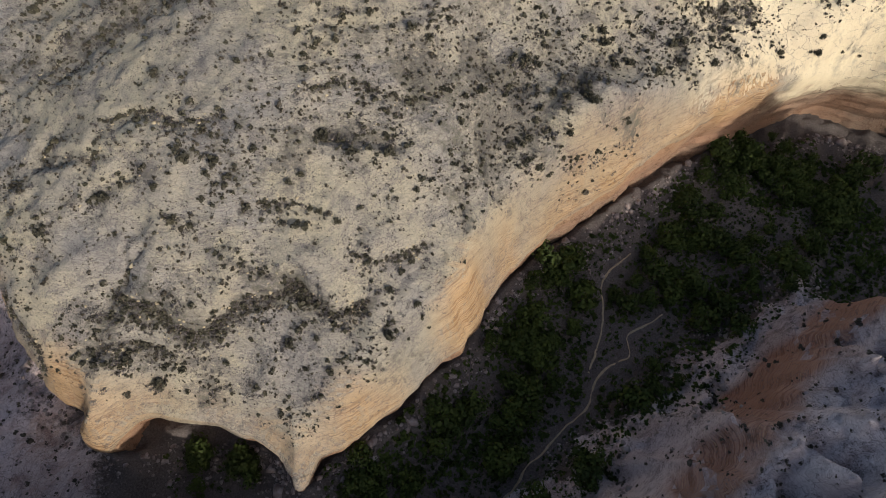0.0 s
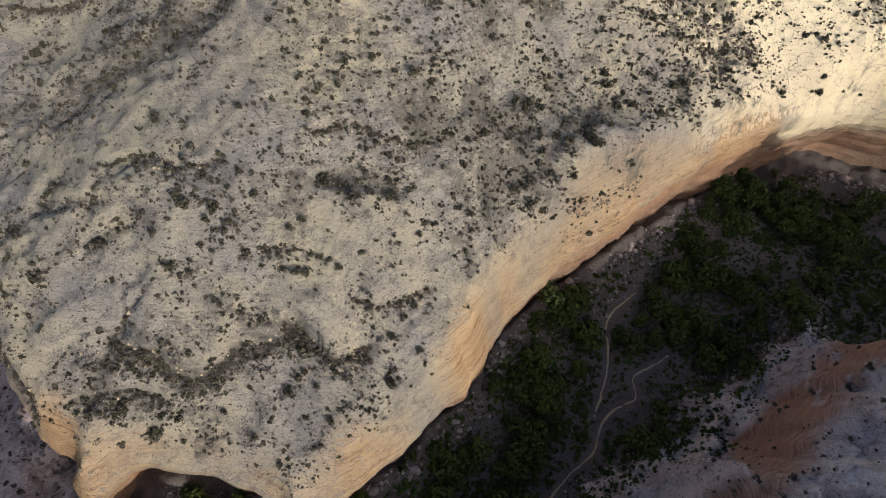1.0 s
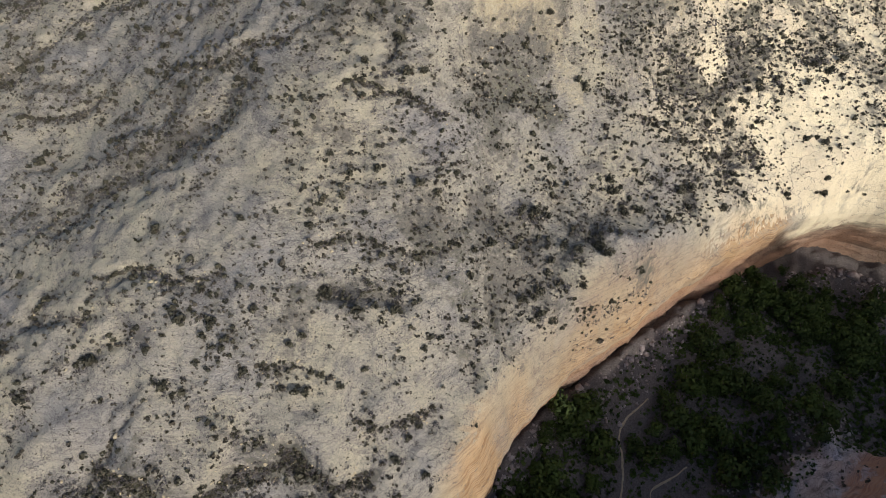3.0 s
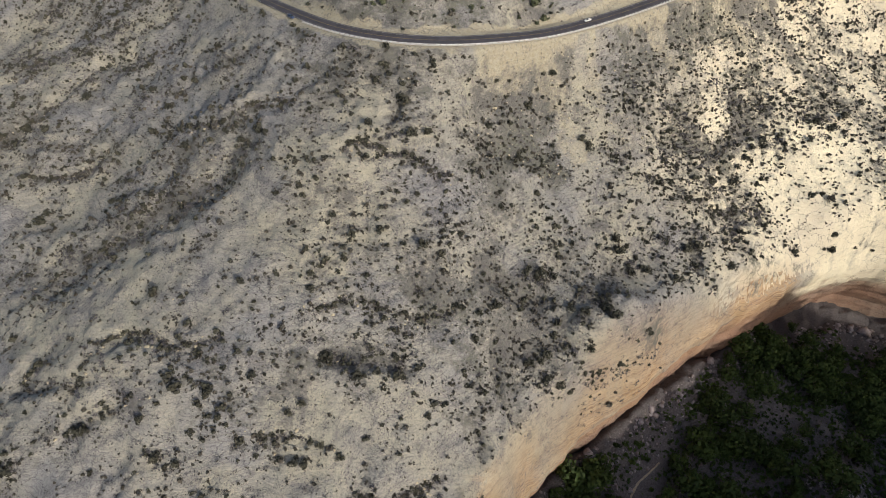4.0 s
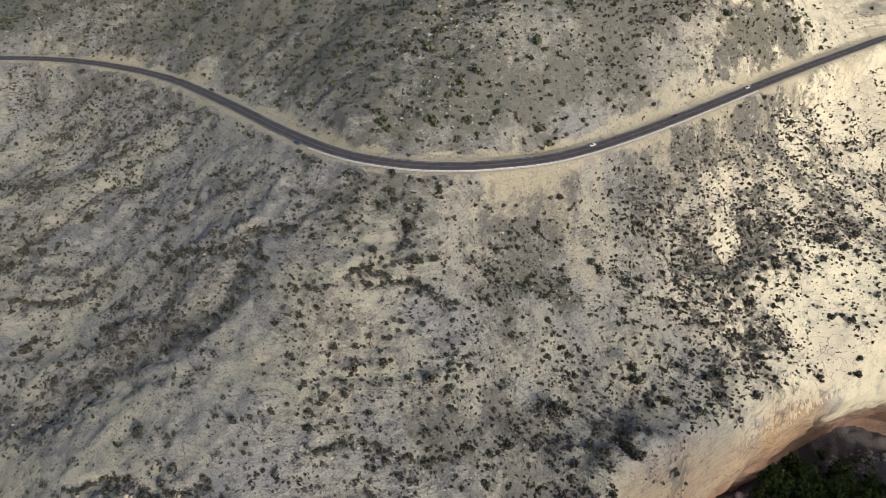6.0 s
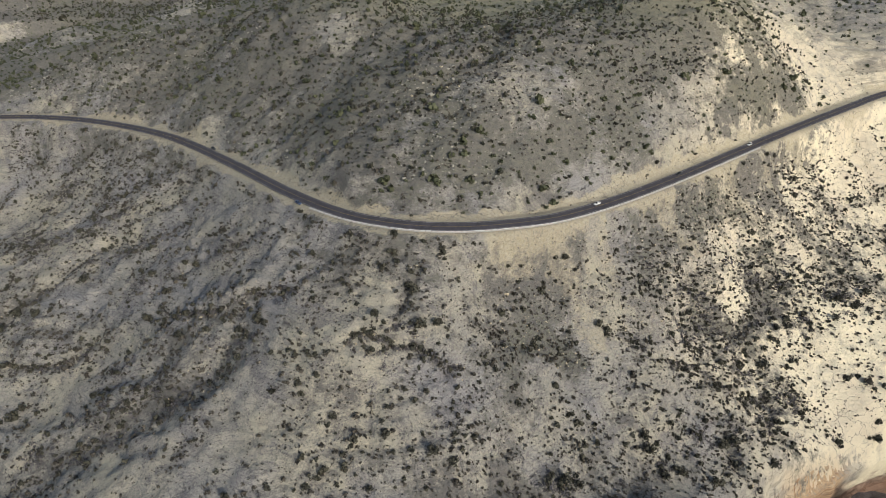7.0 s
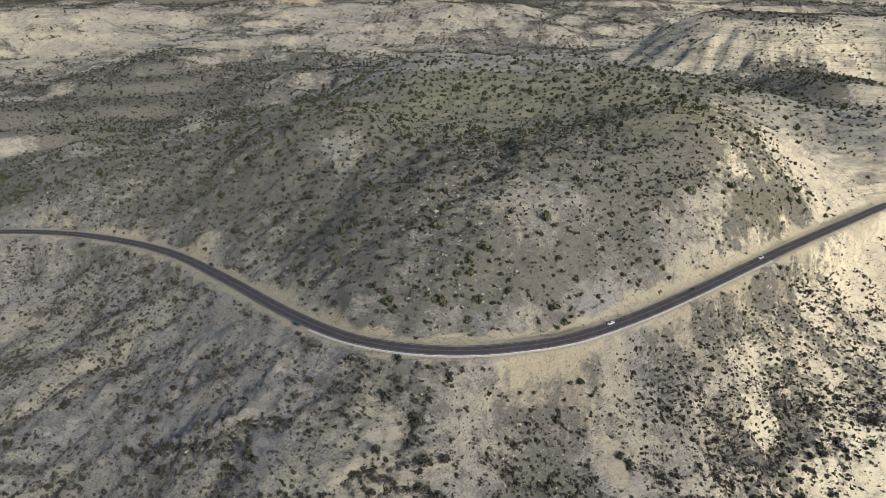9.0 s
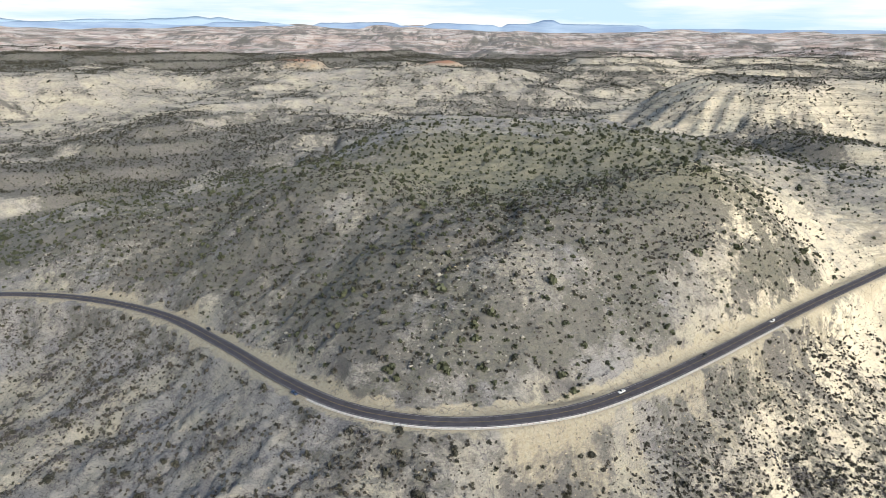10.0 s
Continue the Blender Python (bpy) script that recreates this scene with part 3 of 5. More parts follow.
in_canyon |= (Y < 480) & (np.abs(X) >= 900) & (Y < 150)
dist_lip = np.full(X.shape, 999.0)
dist_lip[south] = nearest(lip_coarse, X[south], Y[south])[0]


def ridge_grass(x, y):
    """The grassy back of the ridge behind the road."""
    return np.clip(np.exp(-(((x - 90 - 0.25 * (y - 760)) / 230) ** 4 + ((y - 780) / 230) ** 4)) * (0.95 + 0.5 * fbm(x, y, 110, 3, 110)), 0, 1)


def scrub_rows(x, y):
    d = np.hypot(x + 15, y - 98)
    line = np.abs(fbm(x, y * 2.2, 260, 3, 215))
    return step(0.07, 0.02, line) * step(1250, 1450, d) * step(2500, 2300, d) * step(-0.5, 0.1, fbm(x, y, 200, 2, 216))


def contour_rows(x, y, z):
    """Lines where scrub follows the ledges round the far slopes."""
    q = z / 17.0 + 0.7 * fbm(x, y, 190, 4, 217)
    return step(0.13, 0.03, np.abs(q - np.round(q))) * step(-0.45, 0.1, fbm(x, y, 140, 3, 218))


def soil_cover(x, y):
    """How much soil and scrub lies on the rock: 0 bare to 1 covered."""
    d = np.hypot(x + 15, y - 98)
    s = 0.14 + 0.34 * fbm(x, y, 60, 3, 101) + 0.30 * fbm(x, y, 20, 3, 102)
    hill = np.exp(-(((x - 30) / 260) ** 2 + ((y - 600) / 190) ** 2))
    s = s + 0.45 * step(0, 25, y - np.interp(x, road_line[:, 0], road_line[:, 1]) - 14) * step(900, 760, y) * step(420, 260, x)
    s = s + 0.95 * hill - 0.45 * hill * step(0.35, 0.75, fbm(x, y, 34, 3, 109)) + 0.95 * np.exp(-(((x + 300) / 230) ** 2 + ((y - 680) / 150) ** 2)) + 0.45 * np.exp(-(((x - 130) / 120) ** 2 + ((y - 520) / 80) ** 2))
    s = s + 0.35 * np.exp(-(((x - 90) / 110) ** 2 + ((y - 560) / 70) ** 2))
    s = s + 0.55 * np.exp(-(((x - 60) / 140) ** 2 + ((y - 445) / 50) ** 2))
    s = s - 0.5 * np.exp(-(((x - 40) / 38) ** 2 + ((y - 432) / 20) ** 2)) - 0.4 * np.exp(-(((x - 130) / 50) ** 2 + ((y - 455) / 22) ** 2)) - 0.65 * np.exp(-(((x - 345) / 100) ** 2 + ((y - 655) / 70) ** 2))
    s = s + 0.5 * ridge_grass(x, y) + 0.45 * scrub_rows(x, y)
    for cx, cy, r in THICKETS:
        s = s + 0.15 * np.exp(-((x - cx) ** 2 + (y - cy) ** 2) / r ** 2)
    for cx, cy, r, a in SCRUB:
        s = s + a * np.exp(-((x - cx) ** 2 + (y - cy) ** 2) / r ** 2)
    bearing = (x + 15) / np.maximum(y - 98, 50)
    far = step(1000, 1500, d)
    s = s + far * (0.20 + 0.36 * fbm(x, y, 260, 4, 104) + 0.2 * fbm(x, y * 2, 70, 3, 103)) + 1.0 * step(2180, 2330, d) * step(3150, 2950, d) * step(0.3, 0.12, bearing) * (1 + 0.8 * fbm(x, y, 500, 3, 105))
    s = s + 0.6 * step(780, 900, d) * step(1550, 1300, d) * step(-0.05, -0.2, bearing)
    return s


# thickets of grey brush in the hollows: centre and radius
THICKETS_WEST = [(-127, 152, 10), (-92, 133, 13), (-51, 195, 12), (-22, 196, 8), (49, 195, 13), (68, 218, 8), (81, 232, 14), (40, 240, 10), (-32, 139, 9), (-21, 128, 5), (-20, 113, 8), (-147, 113, 15), (-122, 107, 14), (-94, 119, 7), (-83, 113, 7),
                 (-72, 105, 7), (-65, 125, 7), (-45, 112, 6), (-171, 116, 11), (-159, 94, 13), (-140, 85, 9), (-111, 85, 11), (-57, 81, 7), (-29, 96, 8), (-5, 119, 6), (-164, 165, 11), (-199, 152, 10), (-210, 173, 8)]
THICKETS_RIM = [(229, 307, 9), (145, 274, 13), (176, 301, 15), (200, 325, 14), (102, 264, 11), (126, 283, 15), (15, 186, 6), (-5, 179, 6), (-36, 198, 13), (-14, 225, 7), (-73, 129, 6), (-90, 85, 8)]
THICKETS_MIDDLE = [(-168, 273, 18), (-204, 263, 18), (-148, 283, 13), (-108, 294, 10), (-177, 299, 12), (-245, 423, 21), (-206, 394, 14), (-302, 447, 19), (-22, 290, 10), (-40, 290, 7), (-74, 268, 6), (-1, 253, 9),
                   (190, 387, 19), (144, 362, 19), (132, 333, 18), (167, 332, 16), (222, 371, 18), (256, 393, 21), (199, 322, 16), (101, 322, 14), (48, 241, 10), (150, 293, 12)]
THICKETS_ROAD = [(-351, 537, 16), (-293, 485, 22), (-226, 435, 17), (-285, 419, 19), (-234, 394, 14), (-184, 359, 12), (213, 392, 19), (152, 356, 16), (-50, 340, 7), (115, 368, 12)]
THICKETS = THICKETS_WEST + THICKETS_RIM + THICKETS_MIDDLE + THICKETS_ROAD
SCRUB_NEAR = [(-109, 262, 35, 0.25), (-59, 188, 22, 0.3), (-40, 310, 35, -0.2), (0, 146, 30, -0.2), (224, 324, 25, -0.3), (-113, 162, 18, -0.4), (56, 202, 16, 0.35)]
# positive entries: scrub, and cloud shade put into the middle slope's soil tone
SCRUB_AND_SHADE = [(-100, 138, 22, -0.4), (-130, 135, 18, -0.35), (-20, 135, 16, -0.3), (60, 250, 60, 0.16), (90, 300, 50, 0.16), (20, 205, 40, 0.12), (30, 318, 45, 0.28), (-35, 322, 40, 0.18), (75, 335, 30, 0.2)]
SCRUB_ROAD = [(191, 357, 70, -0.22), (-150, 430, 60, -0.2), (-100, 351, 40, -0.2), (346, 499, 60, -0.2), (300, 640, 60, -0.35), (-640, 1300, 170, 1.0), (-760, 1120, 50, -0.7)]
# last three entries darken the right-hand valley: its shade as soil tone
SCRUB_FAR = [(-285, 455, 60, -0.35), (-335, 505, 50, -0.3), (-235, 420, 40, -0.2), (-470, 1190, 60, -0.8), (-90, 535, 30, -0.5), (-290, 585, 28, -0.5), (18, 445, 34, -0.9), (62, 452, 26, -0.7), (140, 470, 40, -0.6), (178, 500, 40, -0.5), (-84, 545, 26, -0.9), (-60, 505, 18, -0.5), (205, 560, 36, -0.6), (-255, 585, 30, -0.7), (-330, 600, 34, -0.8),
         (-175, 545, 22, -0.6), (-35, 420, 24, -0.6), (560, 1080, 140, 0.5), (420, 1000, 120, 0.5), (640, 1290, 200, 0.6)]
# belts of closer scrub on pale ground: centre and radius
BELTS = [(150, 321, 34), (-160, 300, 45), (205, 355, 55), (167, 383, 55), (132, 354, 50), (252, 381, 60), (304, 424, 60), (223, 343, 40), (-220, 360, 55), (-268, 447, 70), (-236, 421, 40)]
SCRUB = SCRUB_NEAR + SCRUB_AND_SHADE + SCRUB_ROAD + SCRUB_FAR
SOIL = soil_cover(X, Y)
SLOPE = np.hypot(*np.gradient(Z, gys, gxs))
IRON = np.exp(-(dist_lip / np.where(X < 60, 21.0, 14.0)) ** 1.4) * (0.75 + 0.5 * fbm(X, Y, 40, 2, 106)) * (1 - 0.55 * step(120, 230, X))
DIST = np.hypot(X + 15, Y - 98)
# ground paled to the right and far off in place of a sun patch
SUN_PALE = (0.32 + 0.45 * step(0.1, 0.4, (X + 15) / np.maximum(Y - 98, 50))) * step(1050, 1350, DIST) * (Y > 100) + 1.35 * step(110, 235, X + 0.05 * (Y - 330) + 30 * fbm(X, Y, 90, 3, 107)) * step(900, 500, DIST)
TREAD = step(0.42, 0.16, SLOPE) * step(1200, 1500, DIST)
SOIL = SOIL + 0.25 * TREAD * step(0.0, 0.5, fbm(X, Y, 120, 3, 111) + 0.35)
GRASS = np.maximum(ridge_grass(X, Y), 0.16 * step(0, 25, Y - np.interp(X, road_line[:, 0], road_line[:, 1]) - 14) * step(1300, 1000, Y))
PINK = 0.9 * step(2850, 3150, DIST) * (Y > 100)
for kb, kd, kr, kh in KNOLLS[:2]:
    cy = kd / math.hypot(1, kb)
    IRON = np.maximum(IRON, 2.2 * np.exp(-((X + 15 - kb * cy) ** 2 + (Y - 98 - cy) ** 2) / (kr * 1.1) ** 2))
    SOIL = SOIL - 0.8 * np.exp(-((X + 15 - kb * cy) ** 2 + (Y - 98 - cy) ** 2) / (kr * 1.2) ** 2)
for kb, kd, kr, kh in KNOLLS:
    if kh > 50:
        cy = kd / math.hypot(1, kb)
        q = (((X + 15 - kb * cy) / 1.15) ** 2 + (Y - 98 - cy) ** 2) / kr ** 2
        SOIL = SOIL - 0.9 * np.exp(-(q / 1.2) ** 3) + 1.3 * np.exp(-(q / 0.28) ** 2)
# dark earth at the foot of the ledges and in the gullies, with shade painted in
for drop, points in LEDGES:
    line = smooth_line(points, 1.5)
    box = (np.abs(X - line[:, 0].mean()) < np.ptp(line[:, 0]) / 2 + 25) & (np.abs(Y - line[:, 1].mean()) < np.ptp(line[:, 1]) / 2 + 25)
    dist, side, _ = nearest(line, X[box], Y[box])
    SOIL[box] += 0.08 * drop * step(0.5, 2.0, side) * step(9, 3, dist)
for deep, half, points in GULLIES:
    line = smooth_line(points, 1.5)
    box = (np.abs(X - line[:, 0].mean()) < np.ptp(line[:, 0]) / 2 + 25) & (np.abs(Y - line[:, 1].mean()) < np.ptp(line[:, 1]) / 2 + 25)
    dist, _, _ = nearest(line, X[box], Y[box])
    SOIL[box] += 0.10 * deep * np.exp(-(dist / (half * 1.2)) ** 2)
ground = sheet("ground", gxs, gys, Z, (~in_canyon) & (dist_lip > 2.2), slickrock, (("soil", np.where(dist_lip < 30, SOIL - 0.3 * IRON, SOIL)), ("made", MADE), ("iron", IRON), ("pink", PINK), ("white", SUN_PALE), ("grass", GRASS)))
tagged(ground, "pale cream slickrock plateau with scattered scrub and ledges", "ground", kind="structure")

# ---- canyon wall: rolls over the lip, leans back to its foot ----
rows_down = 30
foot_z = canyon_floor_height(lip[:, 0] - 0, lip[:, 1]) - 14
undercut = 9 + 4 * fbm(lip[:, 0], lip[:, 1], 60, 2, 121) + 16 * np.exp(-((lip[:, 0] + 135) ** 2 + (lip[:, 1] - 72) ** 2) / 34.0 ** 2)
undercut = (undercut + 5 * step(222, 256, lip[:, 0])) * (1 - 0.9 * np.exp(-((lip[:, 0] + 178) ** 2 + (lip[:, 1] - 68) ** 2) / 15.0 ** 2))
verts = []
for r in range(rows_down + 4):
    if r < 3:
        off = -7.5 + 2.5 * r
        px, py = lip[:, 0] + lip_normal[:, 0] * off, lip[:, 1] + lip_normal[:, 1] * off
        pz = land(px, py)[0] - 0.2
    else:
        t = (r - 3) / rows_down
        strata_off = 0.9 * fbm(lip[:, 0] * 0.25 + 100 * t, lip[:, 1] * 0.25, 9, 3, 131) + 1.2 * fbm(lip[:, 0], lip[:, 1] + 60 * t, 16, 3, 132)
        strata_off = strata_off + 0.9 * math.sin(r * 2.3) + 0.6 * math.sin(r * 5.1 + 1)
        off = 0.8 * math.sin(min(1, t * 6) * math.pi / 2) - undercut * step(0.05, 0.8, np.full(len(lip), t)) + strata_off * min(1, t * 4)
        px, py = lip[:, 0] + lip_normal[:, 0] * off, lip[:, 1] + lip_normal[:, 1] * off
        pz = lip[:, 2] - 0.3 + (foot_z - lip[:, 2]) * t
    verts.append(np.stack([px, py, pz], 1))
verts = np.array(verts)
n_r, n_s = verts.shape[:2]
idx = np.arange(n_r * n_s).reshape(n_r, n_s)
quads = np.stack([idx[:-1, :-1], idx[1:, :-1], idx[1:, 1:], idx[:-1, 1:]], -1).reshape(-1, 4)
# top of the alcove end is paled, its sunlight put into the colour
wall_iron = np.repeat(np.r_[np.exp(-np.array([7.5, 5.0, 2.5]) / 15.0), np.exp(-np.arange(n_r - 3) / 9.0)], n_s) * np.tile((0.75 + 0.5 * fbm(lip[:, 0], lip[:, 1], 40, 2, 106)) * (1 - 0.75 * step(215, 255, lip[:, 0])), n_r)
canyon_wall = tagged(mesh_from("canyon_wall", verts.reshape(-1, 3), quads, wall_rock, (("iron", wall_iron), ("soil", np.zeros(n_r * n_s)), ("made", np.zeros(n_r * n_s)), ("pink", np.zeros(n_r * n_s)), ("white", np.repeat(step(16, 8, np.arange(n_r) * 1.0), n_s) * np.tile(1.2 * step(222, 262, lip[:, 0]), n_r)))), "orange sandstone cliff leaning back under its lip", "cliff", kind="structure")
canyon_wall.data.materials.append(slickrock)
canyon_wall.data.polygons.foreach_set("material_index", np.repeat((np.arange(n_r - 1) < 6).astype(np.int32), n_s - 1))

fxs, fys = np.arange(-420, 760, 2.6), np.r_[np.arange(-700, 0, 20.0), np.arange(0, 400, 2.6)]
FX, FY = np.meshgrid(fxs, fys)
FZ = canyon_floor_height(FX, FY)
ridge_q = (FX - 275) * 0.61 - (FY - 195) * 0.79
ridge_along = (275 - FX) * 0.79 + (195 - FY) * 0.61
on_ridge = step(-20, -8, ridge_q + 10 * fbm(FX, FY, 20, 4, 141)) * step(-10, 50, ridge_along)
shelf = step(-172, -205, FX)
lip_near = np.exp(-nearest(lip_coarse, FX.ravel(), FY.ravel())[0].reshape(FX.shape) / 14.0)
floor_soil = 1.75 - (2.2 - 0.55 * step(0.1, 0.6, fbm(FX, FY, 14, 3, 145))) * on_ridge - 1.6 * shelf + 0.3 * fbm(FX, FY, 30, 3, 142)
red_face = np.clip(np.exp(-((ridge_q - 17 - 0.09 * ridge_along + 6 * fbm(FX, FY, 50, 2, 143)) / 9.0) ** 2) * on_ridge * (1.35 + 0.7 * fbm(FX, FY, 22, 3, 144)) + np.exp(-(((FX - 228) / 26) ** 2 + ((FY - 199) / 10) ** 2)) + 0.5 * shelf, 0, 1.42)
canyon_floor = tagged(sheet("canyon_floor", fxs, fys, FZ, np.ones(FX.shape, bool), canyon_rock, (("soil", floor_soil), ("made", FX * 0), ("iron", red_face), ("pink", FX * 0), ("white", FX * 0))), "shaded canyon floor of grey talus and brown earth painted near black for shade", "canyon floor", kind="structure")

# ---- road ----
def ribbon(name, line, a, b, lift, mat):
    right = normals_of(line)
    left_edge = np.c_[line[:, :2] + right * a, line[:, 2] + lift]
    right_edge = np.c_[line[:, :2] + right * b, line[:, 2] + lift]
    co = np.vstack([left_edge, right_edge])
    n = len(line)
    i = np.arange(n - 1)
    return mesh_from(name, co, np.stack([i, i + n, i + n + 1, i + 1], 1), mat)


road = tagged(ribbon("road", road_line, -ROAD_HALF, ROAD_HALF, 0.12, asphalt), "dark two-lane asphalt road curving along the slope", "road", kind="structure")
white_paint, wnt, wbsdf = material("white_paint")
wnt.links.new(mix(wnt, ramp(wnt, noise_tex(wnt, 1.5), 0.3, 0.7), (0.75, 0.75, 0.72), (0.5, 0.5, 0.48)), wbsdf.inputs["Base Color"])
yellow_paint, ynt, ybsdf = material("yellow_paint")
ynt.links.new(mix(ynt, ramp(ynt, noise_tex(ynt, 1.5), 0.3, 0.7), (0.34, 0.25, 0.08), (0.22, 0.17, 0.08)), ybsdf.inputs["Base Color"])
for a, mat, name in ((-3.55, white_paint, "edge_line"), (3.55, white_paint, "edge_line"), (-0.16, yellow_paint, "centre_line"), (0.16, yellow_paint, "centre_line")):
    stripe = ribbon(name, road_line, a - 0.06, a + 0.06, 0.126, mat)
    stripe.parent = road


# ---- guard rail and cars ----
def part(name, bm, mat, parent, label="", smooth=False):
    me = bpy.data.meshes.new(name)
    bm.to_mesh(me)
    bm.free()
    for p in me.polygons:
        p.use_smooth = smooth
    me.materials.append(mat)
    ob = new(name, me)
    ob.parent = parent
    return tagged(ob, label)


def box_bm(size, centre=(0, 0, 0), bevel=0.0):
    bm = bmesh.new()
    bmesh.ops.create_cube(bm, size=1.0, matrix=Matrix.Translation(centre) @ Matrix.Diagonal((*size, 1)))
    if bevel:
        bmesh.ops.bevel(bm, geom=bm.edges[:], offset=bevel, segments=2, affect="EDGES")
    return bm


steel, snt, sbsdf = material("galvanised_steel")
snt.links.new(mix(snt, ramp(snt, noise_tex(snt, 2.0), 0.3, 0.7), (0.80, 0.80, 0.80), (0.66, 0.67, 0.68)), sbsdf.inputs["Base Color"])
sbsdf.inputs["Roughness"].default_value, sbsdf.inputs["Metallic"].default_value = 0.5, 0.1
post_wood, pnt, pbsdf = material("post_wood")
pnt.links.new(mix(pnt, ramp(pnt, noise_tex(pnt, 4.0), 0.3, 0.7), (0.20, 0.15, 0.10), (0.30, 0.24, 0.17)), pbsdf.inputs["Base Color"])

rail_run = np.where((road_line[:, 0] > -80) & (road_line[:, 0] < 222))[0]
rail_line = road_line[rail_run].copy()
rail_line[:, :2] += normals_of(road_line)[rail_run] * (ROAD_HALF + 0.9)
gravel, vnt, vbsdf = material("pale_gravel")
vnt.links.new(mix(vnt, ramp(vnt, noise_tex(vnt, 2.5, 5), 0.3, 0.7), (0.50, 0.48, 0.44), (0.68, 0.66, 0.62)), vbsdf.inputs["Base Color"])
tagged(ribbon("road_shoulder", road_line[rail_run], ROAD_HALF + 0.02, ROAD_HALF + 1.7, 0.10, gravel), "pale gravel shoulder under the guard rail", "road shoulder", kind="structure")
guard_rail = tagged(new("guard_rail"), "long galvanised steel guard rail on wooden posts beside the road", "guard rail")
guard_rail.location = rail_line[0]
start = rail_line[0]
profile = [(0.0, 0.45), (0.09, 0.50), (0.09, 0.57), (0.0, 0.62), (0.09, 0.67), (0.09, 0.74), (0.0, 0.79), (-0.03, 0.62)]
rn = normals_of(rail_line)
rings = np.array([[(p[0] - start[0] - n[0] * o, p[1] - start[1] - n[1] * o, p[2] - start[2] + h) for o, h in profile] for p, n in zip(rail_line, rn)])
nr_, np_ = rings.shape[:2]
ri = np.arange(nr_ * np_).reshape(nr_, np_)
rq = np.stack([ri[:-1], ri[1:], np.roll(ri, -1, 1)[1:], np.roll(ri, -1, 1)[:-1]], -1).reshape(-1, 4)
beam = mesh_from("rail_beam", rings.reshape(-1, 3), rq, steel, smooth=False)
beam.parent = guard_rail
post_mesh = None
for k in range(1, len(rail_line), 1):
    if post_mesh is None:
        first = part("post", box_bm((0.18, 0.22, 1.3), (0, 0, 0.12), 0.02), post_wood, guard_rail)
        post_mesh, ob = first.data, first
    else:
        ob = new("post", post_mesh)
        ob.parent = guard_rail
    ob.location = Vector(rail_line[k]) - Vector(start) + Vector((rn[k, 0] * 0.14, rn[k, 1] * 0.14, 0))
    ob.rotation_euler[2] = math.atan2(rn[k, 1], rn[k, 0])

glass, gnt, gbsdf = material("dark_glass")
gbsdf.inputs["Base Color"].default_value, gbsdf.inputs["Roughness"].default_value = (0.02, 0.025, 0.03, 1), 0.08
rubber, rnt, rbsdf = material("rubber")
rbsdf.inputs["Base Color"].default_value, rbsdf.inputs["Roughness"].default_value = (0.02, 0.02, 0.02, 1), 0.9
chrome, hnt, hbsdf = material("alloy")
hbsdf.inputs["Base Color"].default_value, hbsdf.inputs["Metallic"].default_value, hbsdf.inputs["Roughness"].default_value = (0.6, 0.6, 0.62, 1), 0.9, 0.3
red_lens, lnt, lbsdf = material("red_lens")
lbsdf.inputs["Base Color"].default_value = (0.35, 0.02, 0.02, 1)
clear_lens, xnt, xbsdf = material("clear_lens")
xbsdf.inputs["Base Color"].default_value, xbsdf.inputs["Roughness"].default_value = (0.75, 0.75, 0.72, 1), 0.15


def loft(sections):
    """A closed body from cross sections: each x, half width, low z, high z, with rounded shoulders."""
    bm = bmesh.new()
    rings_ = []
    for x, w, lo, hi in sections:
        r = min(w, (hi - lo) / 2) * 0.35
        outline = [(-w, lo + r), (-w + r, lo), (w - r, lo), (w, lo + r), (w, hi - r), (w - r, hi), (-w + r, hi), (-w, hi - r)]
        rings_.append([bm.verts.new((x, y, z)) for y, z in outline])
    for a, b in zip(rings_, rings_[1:]):
        for k in range(8):
            bm.faces.new((a[k], a[(k + 1) % 8], b[(k + 1) % 8], b[k]))
    bm.faces.new(rings_[0])
    bm.faces.new(rings_[-1][::-1])
    bmesh.ops.recalc_face_normals(bm, faces=bm.faces[:])
    return bm


